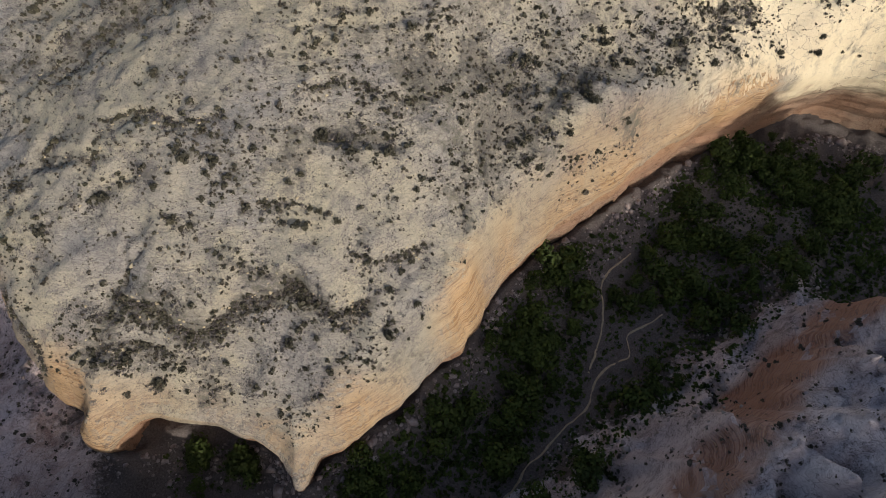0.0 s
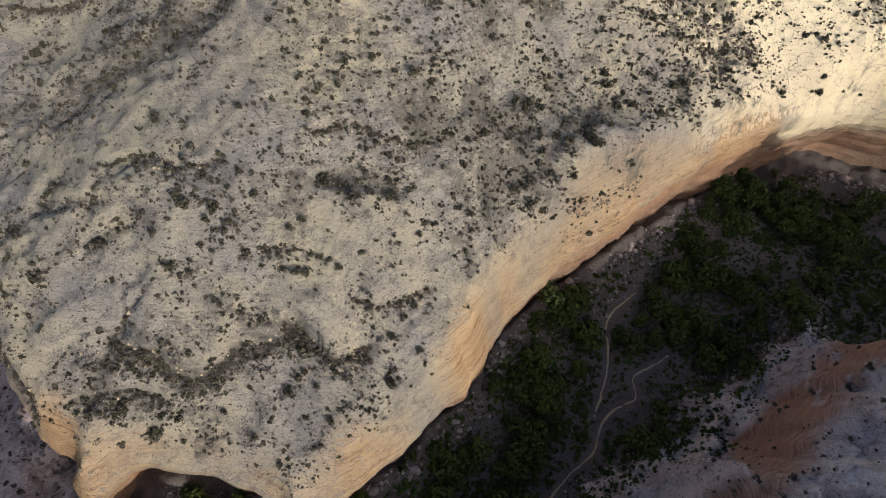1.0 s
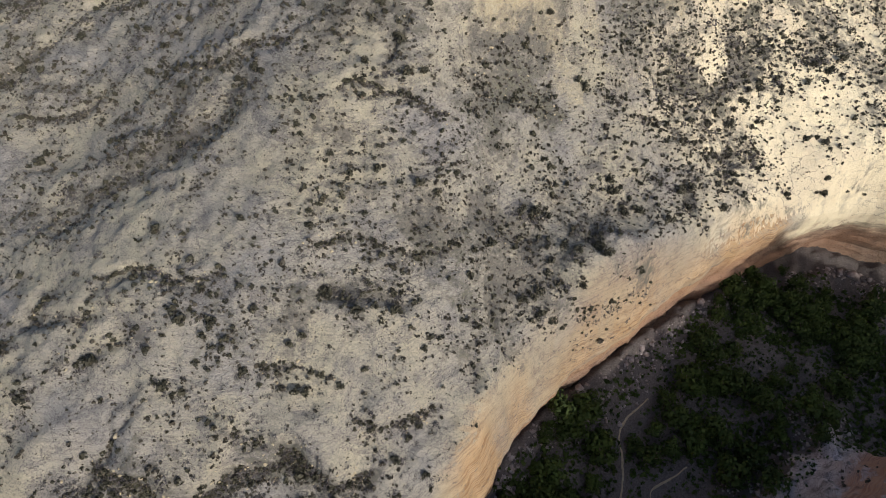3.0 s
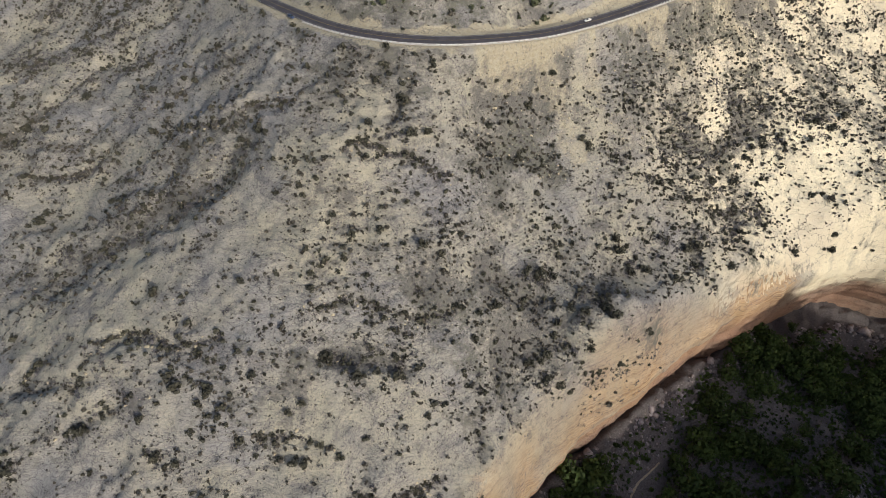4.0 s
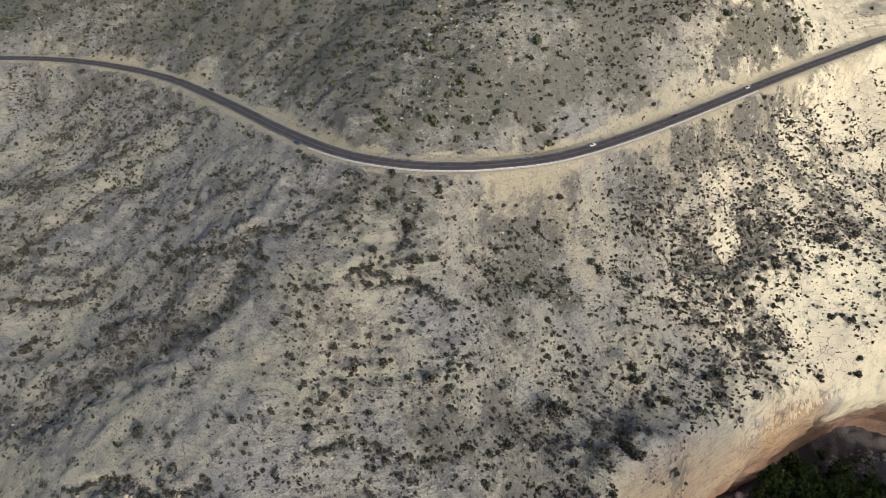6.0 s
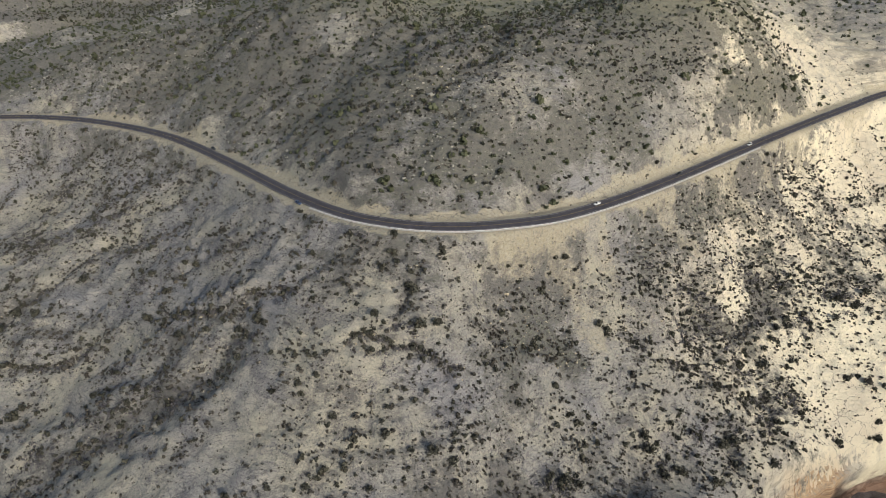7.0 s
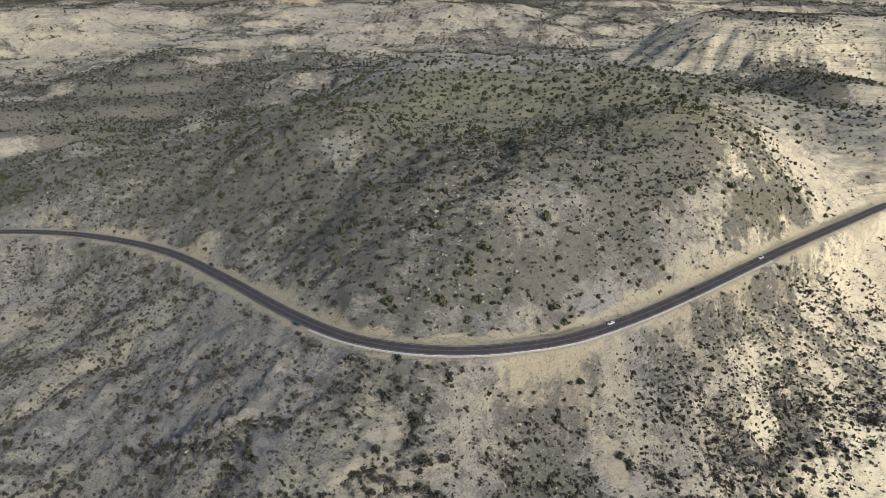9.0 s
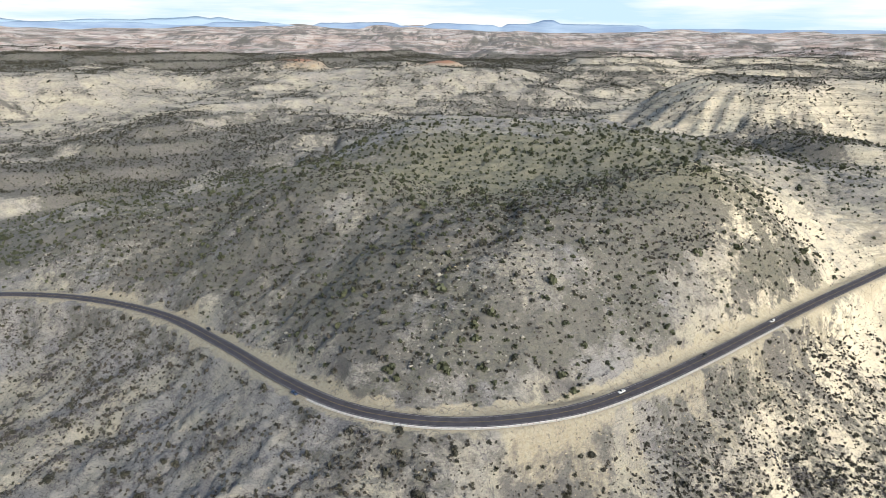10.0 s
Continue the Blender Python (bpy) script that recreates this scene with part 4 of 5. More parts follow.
def car(colour, label, tall, at, heading):
    """A car with its nose along +x, standing on the road."""
    paint, nt_, b = material("car_paint")
    nt_.links.new(mix(nt_, ramp(nt_, noise_tex(nt_, 1.2, 3), 0.35, 0.8), colour, tuple(c * 0.82 for c in colour)), b.inputs["Base Color"])
    b.inputs["Roughness"].default_value, b.inputs["Coat Weight"].default_value = 0.3, 0.6
    c = tagged(new("car"), label, "car", "cars on the road")
    roof = 1.75 if tall else 1.45
    body = part("body", loft([(-2.35, 0.72, 0.42, 0.80), (-2.2, 0.86, 0.34, 0.95), (-1.3, 0.92, 0.30, 0.98), (0.9, 0.92, 0.30, 0.95), (1.9, 0.88, 0.32, 0.85), (2.35, 0.70, 0.40, 0.68)]), paint, c, smooth=True)
    part("cabin", loft([(-2.0 if tall else -1.75, 0.74, 0.93, 1.02), (-1.7 if tall else -1.1, 0.70, 0.93, roof - 0.03), (0.1, 0.70, 0.93, roof), (1.05, 0.78, 0.90, 0.98)]), paint, c, smooth=True)
    part("windscreen", loft([(0.22, 0.64, 0.98, roof - 0.05), (1.0, 0.72, 0.94, 1.0)]), glass, c, "dark windscreen").location = (0.05, 0, 0.03)
    part("rear_window", loft([(-1.95 if tall else -1.72, 0.66, 1.0, 1.06), (-1.62 if tall else -1.15, 0.62, 1.0, roof - 0.08)]), glass, c, "dark rear window").location = (-0.06, 0, 0.03)
    for side in (-1, 1):
        part("side_window", box_bm((1.5, 0.03, roof - 1.12), (-0.5, side * 0.72, (roof + 0.98) / 2), 0.01), glass, c)
        part("headlight", box_bm((0.18, 0.32, 0.14), (2.2, side * 0.58, 0.68), 0.03), clear_lens, c)
        part("tail_light", box_bm((0.10, 0.26, 0.16), (-2.31, side * 0.62, 0.76), 0.03), red_lens, c)
        part("mirror", box_bm((0.14, 0.16, 0.12), (0.75, side * 0.98, 1.0), 0.03), paint, c)
        for x in (-1.42, 1.42):
            bm = bmesh.new()
            bmesh.ops.create_cone(bm, cap_ends=True, segments=18, radius1=0.34, radius2=0.34, depth=0.24, matrix=Matrix.Translation((x, side * 0.82, 0.34)) @ pose(0, 0, 0, 90))
            bmesh.ops.bevel(bm, geom=[e for e in bm.edges if len(e.link_faces) == 2 and e.calc_face_angle(0) > 1], offset=0.04, segments=2, affect="EDGES")
            wheel = part("wheel", bm, rubber, c)
            bm = bmesh.new()
            bmesh.ops.create_cone(bm, cap_ends=True, segments=14, radius1=0.21, radius2=0.17, depth=0.04, matrix=Matrix.Translation((x, side * 0.945, 0.34)) @ pose(0, 0, 0, 90 * side))
            part("rim", bm, chrome, wheel, "bright alloy rim")
    c.matrix_world = pose(*at, 0, 0, heading)
    return c


def on_road(x, offset):
    """Place and heading on the road at that x, offset metres to its outer side."""
    k = int(np.argmin(np.abs(road_line[:, 0] - x)))
    n = normals_of(road_line)[k]
    p = road_line[k]
    return (p[0] + n[0] * offset, p[1] + n[1] * offset, p[2] + 0.13), math.degrees(math.atan2(n[0], -n[1]))


for x, offset, colour, label, tall, flip in ((82, -1.8, (0.75, 0.75, 0.74), "white saloon car driving on the road", False, 180),
                                             (148, -1.8, (0.05, 0.05, 0.055), "dark grey car driving on the road", True, 180),
                                             (219, -1.8, (0.75, 0.75, 0.74), "white van-like car driving on the road", True, 180),
                                             (-85, 5.6, (0.05, 0.08, 0.16), "dark blue car parked at the roadside", True, 0),
                                             (-171, -5.0, (0.07, 0.07, 0.075), "dark car parked on the inner verge", True, 0)):
    place, heading = on_road(x, offset)
    car(colour, label, tall, place, heading + flip)


# ---- sky over the far country ----
cloud_sky, cnt, cbsdf = material("cloud_sky")
cnt.nodes.remove(cbsdf)
glow = cnt.nodes.new("ShaderNodeEmission")
puffs = noise_tex(cnt, 1.0, 5, 0.55, stretched(cnt, 0.0006, 0.0006, 0.006))
cnt.links.new(mix(cnt, ramp(cnt, puffs, 0.40, 0.58), (0.62, 0.80, 0.98), (1.0, 1.0, 1.0)), glow.inputs["Color"])
glow.inputs["Strength"].default_value = 1.0
cnt.links.new(glow.outputs[0], cnt.nodes["Material Output"].inputs["Surface"])
arc = np.linspace(-1.15, 1.15, 60)
co = np.vstack([np.stack([4850 * np.sin(arc), 4850 * np.cos(arc), np.full(60, h)], 1) for h in (-100, 300, 900)])
i = np.arange(59)
backdrop = tagged(mesh_from("backdrop", co, np.vstack([np.stack([i + 60 * k, i + 1 + 60 * k, i + 61 + 60 * k, i + 60 + 60 * k], 1) for k in (0, 1)]), cloud_sky),
                  "pale blue sky with thin white cloud", "sky", kind="structure")


# blue mesas and paler mountains on the skyline, distance haze painted into their colour
def skyline(name, dark, light, radius, base, shapes, label):
    m, nt, bsdf = material(name + "_rock")
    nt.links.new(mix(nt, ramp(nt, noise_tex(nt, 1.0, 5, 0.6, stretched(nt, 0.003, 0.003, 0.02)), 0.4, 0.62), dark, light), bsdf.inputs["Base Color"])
    bsdf.inputs["Roughness"].default_value = 1.0
    turn = np.linspace(-0.95, 0.95, 420)
    crest = base + 5 * fbm(turn * 900, turn * 0, 60, 4, 301)
    for centre, half, top, flat_top in shapes:
        e = np.abs(turn - centre) / half
        shape = step(1.0, 0.72, e) if flat_top else np.exp(-(e * 1.3) ** 2)
        crest = crest + top * shape * (1 + 0.12 * fbm(turn * 2000, turn * 0, 40, 3, 302))
    rows = [np.stack([r * np.sin(turn), 98 + r * np.cos(turn), h], 1) for r, h in
            ((radius - 300, np.full(420, 120.0)), (radius - 120, crest * 0.55 + 100), (radius, crest), (radius + 40, np.full(420, 100.0)))]
    i = np.arange(419)
    faces = np.vstack([np.stack([i + 420 * k, i + 1 + 420 * k, i + 421 + 420 * k, i + 420 + 420 * k], 1) for k in range(3)])
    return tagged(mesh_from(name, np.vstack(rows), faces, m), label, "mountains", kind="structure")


skyline("distant_mountains", (0.34, 0.45, 0.58), (0.39, 0.50, 0.62), 4760, 222, [(-0.66, 0.09, 80, False), (-0.36, 0.12, 50, False), (-0.5, 0.05, 24, False)], "mountains far off on the skyline, painted pale blue for haze")
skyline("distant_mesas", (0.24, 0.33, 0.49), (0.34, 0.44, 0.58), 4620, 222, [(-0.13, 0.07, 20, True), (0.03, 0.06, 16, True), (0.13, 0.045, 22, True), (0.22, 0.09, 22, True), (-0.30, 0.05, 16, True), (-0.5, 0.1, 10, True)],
        "flat-topped mesas on the skyline, painted dark blue for haze")


# ---- plants ----
def leaf_cloud(rng, clumps, leaves, size, squash=0.8, lumps=0.55):
    """Quads of foliage in clumps inside a dome of radius 1 that stands on z = 0."""
    co = []
    for c in range(clumps):
        a, r = rng.uniform(0, 2 * np.pi), lumps * np.sqrt(rng.uniform())
        centre = np.array([r * np.cos(a), r * np.sin(a), squash * rng.uniform(0.25, 1.0) * (1.1 - r * 0.6)])
        spread = rng.uniform(0.28, 0.46)
        for n in range(leaves):
            d = rng.normal(size=3)
            d /= np.linalg.norm(d)
            p = centre + d * spread * rng.uniform(0.5, 1.0)
            p[2] = max(p[2], 0.06)
            t1 = np.cross(d, rng.normal(size=3))
            t1 /= np.linalg.norm(t1)
            t2 = np.cross(d, t1)
            s1, s2 = size * rng.uniform(0.6, 1.3), size * rng.uniform(0.6, 1.3)
            co += [p - t1 * s1, p - t2 * s2 * 0.8 + d * 0.04, p + t1 * s1, p + t2 * s2]
    return np.array(co)


def scatter(name, templates, places, mat, label, category):
    """One mesh of many plants: rows of x, y, z, radius, turn, height factor."""
    rng = np.random.default_rng(len(places))
    parts = []
    which = rng.integers(0, len(templates), len(places))
    for k, tpl in enumerate(templates):
        p = places[which == k]
        c, s = np.cos(p[:, 4]), np.sin(p[:, 4])
        x = tpl[None, :, 0] * c[:, None] - tpl[None, :, 1] * s[:, None]
        y = tpl[None, :, 0] * s[:, None] + tpl[None, :, 1] * c[:, None]
        co = np.stack([p[:, :1] + x * p[:, 3:4], p[:, 1:2] + y * p[:, 3:4], p[:, 2:3] - 0.1 + tpl[None, :, 2] * p[:, 3:4] * p[:, 5:6]], -1)
        parts.append(co.reshape(-1, 3))
    co = np.vstack(parts)
    return tagged(mesh_from(name, co, np.arange(len(co)).reshape(-1, 4), mat, smooth=False), label, category, kind="stuff")


def on_land(x, y):
    """Height of the ground mesh at places, by its own grid."""
    i = np.clip(np.searchsorted(gxs, x) - 1, 0, len(gxs) - 2)
    j = np.clip(np.searchsorted(gys, y) - 1, 0, len(gys) - 2)
    u, v = (x - gxs[i]) / (gxs[i + 1] - gxs[i]), (y - gys[j]) / (gys[j + 1] - gys[j])
    return Z[j, i] * (1 - u) * (1 - v) + Z[j, i + 1] * u * (1 - v) + Z[j + 1, i] * (1 - u) * v + Z[j + 1, i + 1] * u * v


def sample_grid(values, x, y):
    i = np.clip(np.searchsorted(gxs, x), 0, len(gxs) - 1)
    j = np.clip(np.searchsorted(gys, y), 0, len(gys) - 1)
    return values[j, i]


rng = np.random.default_rng(7)


def plant_places(n, box, accept, radius, spread, height):
    x, y = rng.uniform(box[0], box[1], n), rng.uniform(box[2], box[3], n)
    d = np.hypot(x + 15, y - 98)
    ok = (np.abs(x + 15) < np.where(d > 1100, 0.74 * (y - 98) + 90, 0.80 * (y - 98) + 330)) & ~sample_grid(in_canyon, x, y) & (np.abs(sample_grid(OFF, x, y)) > 9) & (sample_grid(dist_lip, x, y) > np.where(x < -20, 9, 14))
    ok &= rng.uniform(size=n) < accept(x, y) * (1 - 0.85 * step(0.3, 0.7, sample_grid(MADE, x, y)))
    x, y = x[ok], y[ok]
    r = radius * np.exp(spread * rng.normal(size=len(x)))
    return np.stack([x, y, on_land(x, y), r, rng.uniform(0, 6.28, len(x)), height * rng.uniform(0.75, 1.25, len(x))], 1)


shrub_kinds = [leaf_cloud(rng, 4, 3, 0.40, 0.8, 0.36) for n in range(8)]
small_kinds = [leaf_cloud(rng, 2, 3, 0.46) for n in range(6)]
big_kinds = [leaf_cloud(rng, 8, 5, 0.28, 0.8, 0.45) for n in range(8)]
twig_kinds = [leaf_cloud(rng, 7, 5, 0.16, 0.6, 0.8) for n in range(6)]
near_box = (-360, 400, 60, 640)


def even(x, y):
    belt = 0.0
    for cx, cy, r in BELTS:
        belt = belt + 0.22 * np.exp(-((x - cx) ** 2 + (y - cy) ** 2) / r ** 2)
    return np.clip(0.45 + belt + 1.1 * (soil_cover(x, y) - 0.1) + 0.55 * fbm(x, y, 13, 2, 208), 0.13, 1)


def beyond(x, y):
    """Thinner small scrub on the earth slope beyond the road."""
    return np.where((sample_grid(OFF, x, y) < 0) | (y > 640), 0.35, 1.0)


def below_ledges(n):
    """Plan places in the band at the foot of the ledges and along the gullies."""
    out = []
    for drop, points in LEDGES:
        line = smooth_line(points, 1.0)
        k = int(len(line) * drop * n / 7)
        i_ = rng.integers(0, len(line), k)
        out.append(line[i_, :2] + normals_of(line)[i_] * (1.0 + rng.gamma(1.6, 2.4, k))[:, None] + rng.normal(size=(k, 2)) * 0.6)
        # second, closer row added to stand for the shade under the overhang
        i_ = rng.integers(0, len(line), int(len(line) * drop * 0.4))
        out.append(line[i_, :2] + normals_of(line)[i_] * rng.uniform(1.0, 3.2, len(i_))[:, None])
    for deep, half, points in GULLIES:
        line = smooth_line(points, 1.0)
        k = int(len(line) * min(half, 5) * n / 9)
        i_ = rng.integers(0, len(line), k)
        out.append(line[i_, :2] + rng.normal(size=(k, 2)) * half * 0.8)
    return np.vstack(out)


def rooted(xy, radius, spread, height):
    x, y = xy[:, 0], xy[:, 1]
    r = radius * np.exp(spread * rng.normal(size=len(x)))
    return np.stack([x, y, on_land(x, y), r, rng.uniform(0, 6.28, len(x)), height * rng.uniform(0.75, 1.25, len(x))], 1)


feet = below_ledges(3.0)
feet = feet[rng.permutation(len(feet))]
third = len(feet) // 3
scatter("small_shrubs", small_kinds, plant_places(72000, near_box, lambda x, y: np.clip(even(x, y) + 0.15, 0, 1) * beyond(x, y) * (1 - 0.45 * np.clip(sample_grid(SUN_PALE, x, y), 0, 1)), 0.66, 0.33, 0.9), sage_leaf, "low dark sagebrush dotted over pale slickrock", "shrubs")
scatter("shrubs", shrub_kinds, np.vstack([plant_places(36000, near_box, lambda x, y: even(x, y) ** 1.4 * beyond(x, y), 1.2, 0.30, 0.95), rooted(feet[:third], 1.2, 0.3, 0.95)]), sage_leaf,
        "dark rounded scrub growing in hollows of the rock", "shrubs")
scatter("juniper_scrub", big_kinds, np.vstack([plant_places(6500, near_box, lambda x, y: np.clip(1.4 * even(x, y) - 0.3, 0, 1) * beyond(x, y), 1.8, 0.28, 1.0), rooted(feet[third:third + third // 2], 1.7, 0.25, 1.0)]),
        juniper_leaf, "olive green juniper and pinyon scrub on the slopes", "shrubs")


def in_thickets(per_area):
    """Plan places gathered in the thickets, thinning outwards."""
    out = []
    for cx, cy, r in THICKETS:
        k = max(4, int(per_area * r * r))
        a, q = rng.uniform(0, 6.28, k), r * np.abs(rng.normal(size=k)) * 0.62
        out.append(np.stack([cx + 1.25 * q * np.cos(a), cy + 0.85 * q * np.sin(a)], 1))
    out = np.vstack(out)
    lit = (sample_grid(dist_lip, out[:, 0], out[:, 1]) > 9) & ~sample_grid(in_canyon, out[:, 0], out[:, 1]) & (np.abs(sample_grid(OFF, out[:, 0], out[:, 1])) > 8)
    return out[lit]


def spaced(box, gap, accept, radius, spread, height):
    """Bushes that keep their distance: one in each cell of a jittered grid."""
    gx_, gy_ = np.meshgrid(np.arange(box[0], box[1], gap), np.arange(box[2], box[3], gap))
    x, y = gx_.ravel() + rng.uniform(-0.46, 0.46, gx_.size) * gap, gy_.ravel() + rng.uniform(-0.46, 0.46, gx_.size) * gap
    ok = (np.abs(x + 15) < 0.80 * (y - 98) + 120) & (np.abs(sample_grid(OFF, x, y)) > 12) & ((sample_grid(OFF, x, y) < 0) | (y > 640)) & (rng.uniform(size=len(x)) < accept(x, y))
    return rooted(np.stack([x[ok], y[ok]], 1), radius, spread, height)


scatter("thicket_brush", big_kinds, rooted(in_thickets(0.08), 1.35, 0.38, 0.9), juniper_leaf, "dark scrub crowded in the hollows of the rock", "shrubs")
scatter("bare_brush", twig_kinds, np.vstack([plant_places(3600, near_box, lambda x, y: step(0.0, 0.5, fbm(x, y, 24, 2, 205)) * 0.8, 1.6, 0.35, 0.6), rooted(in_thickets(0.34), 1.5, 0.35, 0.55), rooted(feet[third + third // 2:], 1.5, 0.3, 0.7)]), bare_twig,
        "grey leafless brush in patches on the rock", "shrubs")
scatter("hill_scrub", big_kinds, np.vstack([spaced((-620, 520, 350, 760), 7.6, lambda x, y: np.clip(0.30 + 0.75 * soil_cover(x, y) + 0.25 * fbm(x, y, 40, 2, 212), 0.1, 0.92), 1.6, 0.45, 0.95),
                                            spaced((-720, 820, 760, 1250), 8.4, lambda x, y: np.clip(0.25 + 0.7 * soil_cover(x, y) + 0.35 * fbm(x, y, 60, 2, 212), 0.08, 0.95), 2.2, 0.42, 0.95)]), pinyon_leaf,
        "grey-green juniper scrub spaced over the ridge", "shrubs")
scatter("far_scrub", small_kinds, plant_places(240000, (-2300, 2300, 1150, 3150), lambda x, y: np.clip(-0.04 + 0.9 * (soil_cover(x, y) - 0.02) + 0.5 * scrub_rows(x, y) + 0.75 * contour_rows(x, y, on_land(x, y)) + 0.6 * sample_grid(TREAD, x, y) * step(-0.1, 0.25, fbm(x, y * 2.5, 130, 3, 209)), 0.03, 1), 2.25, 0.40, 0.85), juniper_leaf,
        "dark scrub along the benches of the far slopes", "shrubs")


# ---- trees that stand out ----
def trunk_bm(r_, height, limbs, radius):
    bm = bmesh.new()
    def tube(a, b, r1, r2):
        d = Vector(b) - Vector(a)
        m = Matrix.Translation((Vector(a) + Vector(b)) / 2) @ d.to_track_quat("Z", "Y").to_matrix().to_4x4()
        bmesh.ops.create_cone(bm, cap_ends=True, segments=6, radius1=r1, radius2=r2, depth=d.length, matrix=m)
    tube((0, 0, -0.5), (0, 0, height), radius, radius * 0.6)
    for k in range(limbs):
        a = k * 6.28 / limbs + r_.uniform(-0.5, 0.5)
        reach = height * r_.uniform(0.5, 0.9)
        tube((0, 0, height * r_.uniform(0.45, 0.95)), (math.cos(a) * reach, math.sin(a) * reach, height * r_.uniform(1.3, 1.8)), radius * 0.5, radius * 0.15)
    return bm


def tree(seed_, crown_mat, label, category, group, crown_r, trunk_h, trunk_r, clumps, leaves, leaf_size, squash):
    r_ = random.Random(seed_)
    t_ = tagged(new("juniper" if category == "juniper" else "cottonwood"), label, category, group)
    part("trunk", trunk_bm(r_, trunk_h, 4, trunk_r), bark, t_)
    co = leaf_cloud(np.random.default_rng(seed_), clumps, leaves, leaf_size, squash) * crown_r
    co[:, 2] += trunk_h * 0.5
    crown = mesh_from("crown", co, np.arange(len(co)).reshape(-1, 4), crown_mat, smooth=False)
    crown.parent = t_
    return t_


def stand(models, places, low, high, height_at, seed_):
    r_ = random.Random(seed_)
    used = set()
    for x, y in places:
        k = r_.randrange(len(models))
        size = r_.uniform(low, high)
        m = Matrix.Translation((x, y, float(height_at(np.array([x * 1.0]), np.array([y * 1.0]))[0]) - 0.1)) @ pose(0, 0, 0, 0, 0, r_.uniform(0, 360)) @ Matrix.Diagonal((size, size, size * r_.uniform(0.85, 1.15), 1))
        if k in used:
            copy_thing(models[k], m)
        else:
            used.add(k)
            models[k].matrix_basis = m


JUNIPERS_WEST = [(-197, 156), (-192, 173), (-162, 163), (-153, 168), (-135, 165), (-130, 152), (-125, 151), (-105, 178), (-106, 175), (-141, 223), (-97, 223), (-64, 220), (-58, 233), (-50, 234),
                 (-36, 162), (-33, 248), (-3, 240), (-12, 242), (-8, 173), (-66, 149), (-61, 149), (-46, 152), (-69, 168), (-56, 194), (-24, 196), (-41, 185), (-22, 186), (-87, 182),
                 (-99, 169), (-100, 165), (-90, 158)]
JUNIPERS_RIM = [(219, 308), (227, 307), (259, 322), (253, 316), (260, 318), (284, 327), (302, 331), (170, 277), (47, 203), (50, 196), (57, 195), (63, 196), (41, 202), (62, 225),
                 (68, 221), (55, 243), (48, 242), (25, 222), (72, 208), (50, 206), (95, 275), (96, 269), (141, 282), (148, 285), (182, 304), (204, 316), (112, 261), (129, 258),
                 (83, 219), (80, 225)]
JUNIPERS_LEDGE = [(-93, 137), (-83, 130), (-36, 140), (-32, 138), (-20, 126), (-142, 117), (-130, 112), (-137, 110), (-122, 107), (-155, 111), (-107, 115), (-65, 123), (-57, 105), (-71, 104),
                 (-7, 122), (-20, 106), (-152, 94), (-138, 86), (-125, 84), (-104, 96), (-32, 95), (-50, 91), (-63, 93), (-126, 93)]
JUNIPERS_SLOPE = [(-239, 457), (-250, 467), (-233, 452), (-191, 459), (-160, 433), (-243, 502), (-290, 528), (-252, 440), (-229, 376), (-187, 368), (-178, 362), (-219, 425), (-34, 330), (-76, 335),
                 (-23, 311), (-40, 294), (-19, 292), (-11, 295), (-41, 280), (-110, 304), (-100, 305), (-95, 300), (-145, 311), (-266, 358), (-251, 355), (-230, 293), (-233, 289), (127, 370),
                 (146, 387), (78, 325), (59, 349), (82, 323), (200, 359), (195, 353), (210, 364), (185, 338), (154, 328), (278, 398), (253, 387), (264, 384)]
for n, (row, label) in enumerate(((JUNIPERS_WEST, "dark green juniper on bare pale slickrock"), (JUNIPERS_RIM, "dark juniper on the slickrock above the cliff"),
                                  (JUNIPERS_LEDGE, "dark juniper growing below the rock ledge"), (JUNIPERS_SLOPE, "olive green juniper on the slope by the road"))):
    models = [tree(300 + 10 * n + k, juniper_leaf, label, "juniper", "junipers on the slickrock", 1.0, 0.45, 0.09, 12, 18, 0.13, 0.85) for k in range(4)]
    stand(models, row, 1.4, 2.4, on_land, 40 + n)

# cottonwoods on the canyon floor, in groves: centre, radius, count
GROVES = [(232, 290, 14, 9), (262, 288, 16, 12), (292, 280, 16, 9), (318, 256, 20, 10), (300, 230, 16, 5), (207, 270, 10, 4), (80, 178, 8, 3), (92, 182, 8, 3), (66, 148, 9, 4),
          (54, 128, 8, 3), (76, 134, 9, 3), (98, 156, 8, 3), (44, 92, 10, 4), (-42, 50, 11, 5), (-14, 53, 10, 4), (16, 76, 9, 3), (38, 60, 9, 3), (91, 60, 9, 3), (193, 220, 10, 4),
          (170, 206, 9, 3), (187, 178, 10, 4), (226, 218, 10, 4), (-138, 55, 8, 3)]
groves = random.Random(91)
spots = []
for gx, gy, gr, count in GROVES:
    spots += [(gx + groves.gauss(0, gr * 0.8), gy + groves.gauss(0, gr * 0.8)) for k in range(count + 1)]
loners = []
PATHWAY = [(38, 30), (50, 47), (65, 65), (83, 83), (100, 97), (112, 119), (123, 128), (134, 134), (134, 146), (143, 152), (160, 163)]
WASH = [(105, 122), (114, 145), (118, 168), (121, 185), (130, 197), (141, 206)]
way = np.array(smooth_line(PATHWAY, 4.0).tolist() + smooth_line(WASH, 4.0).tolist())
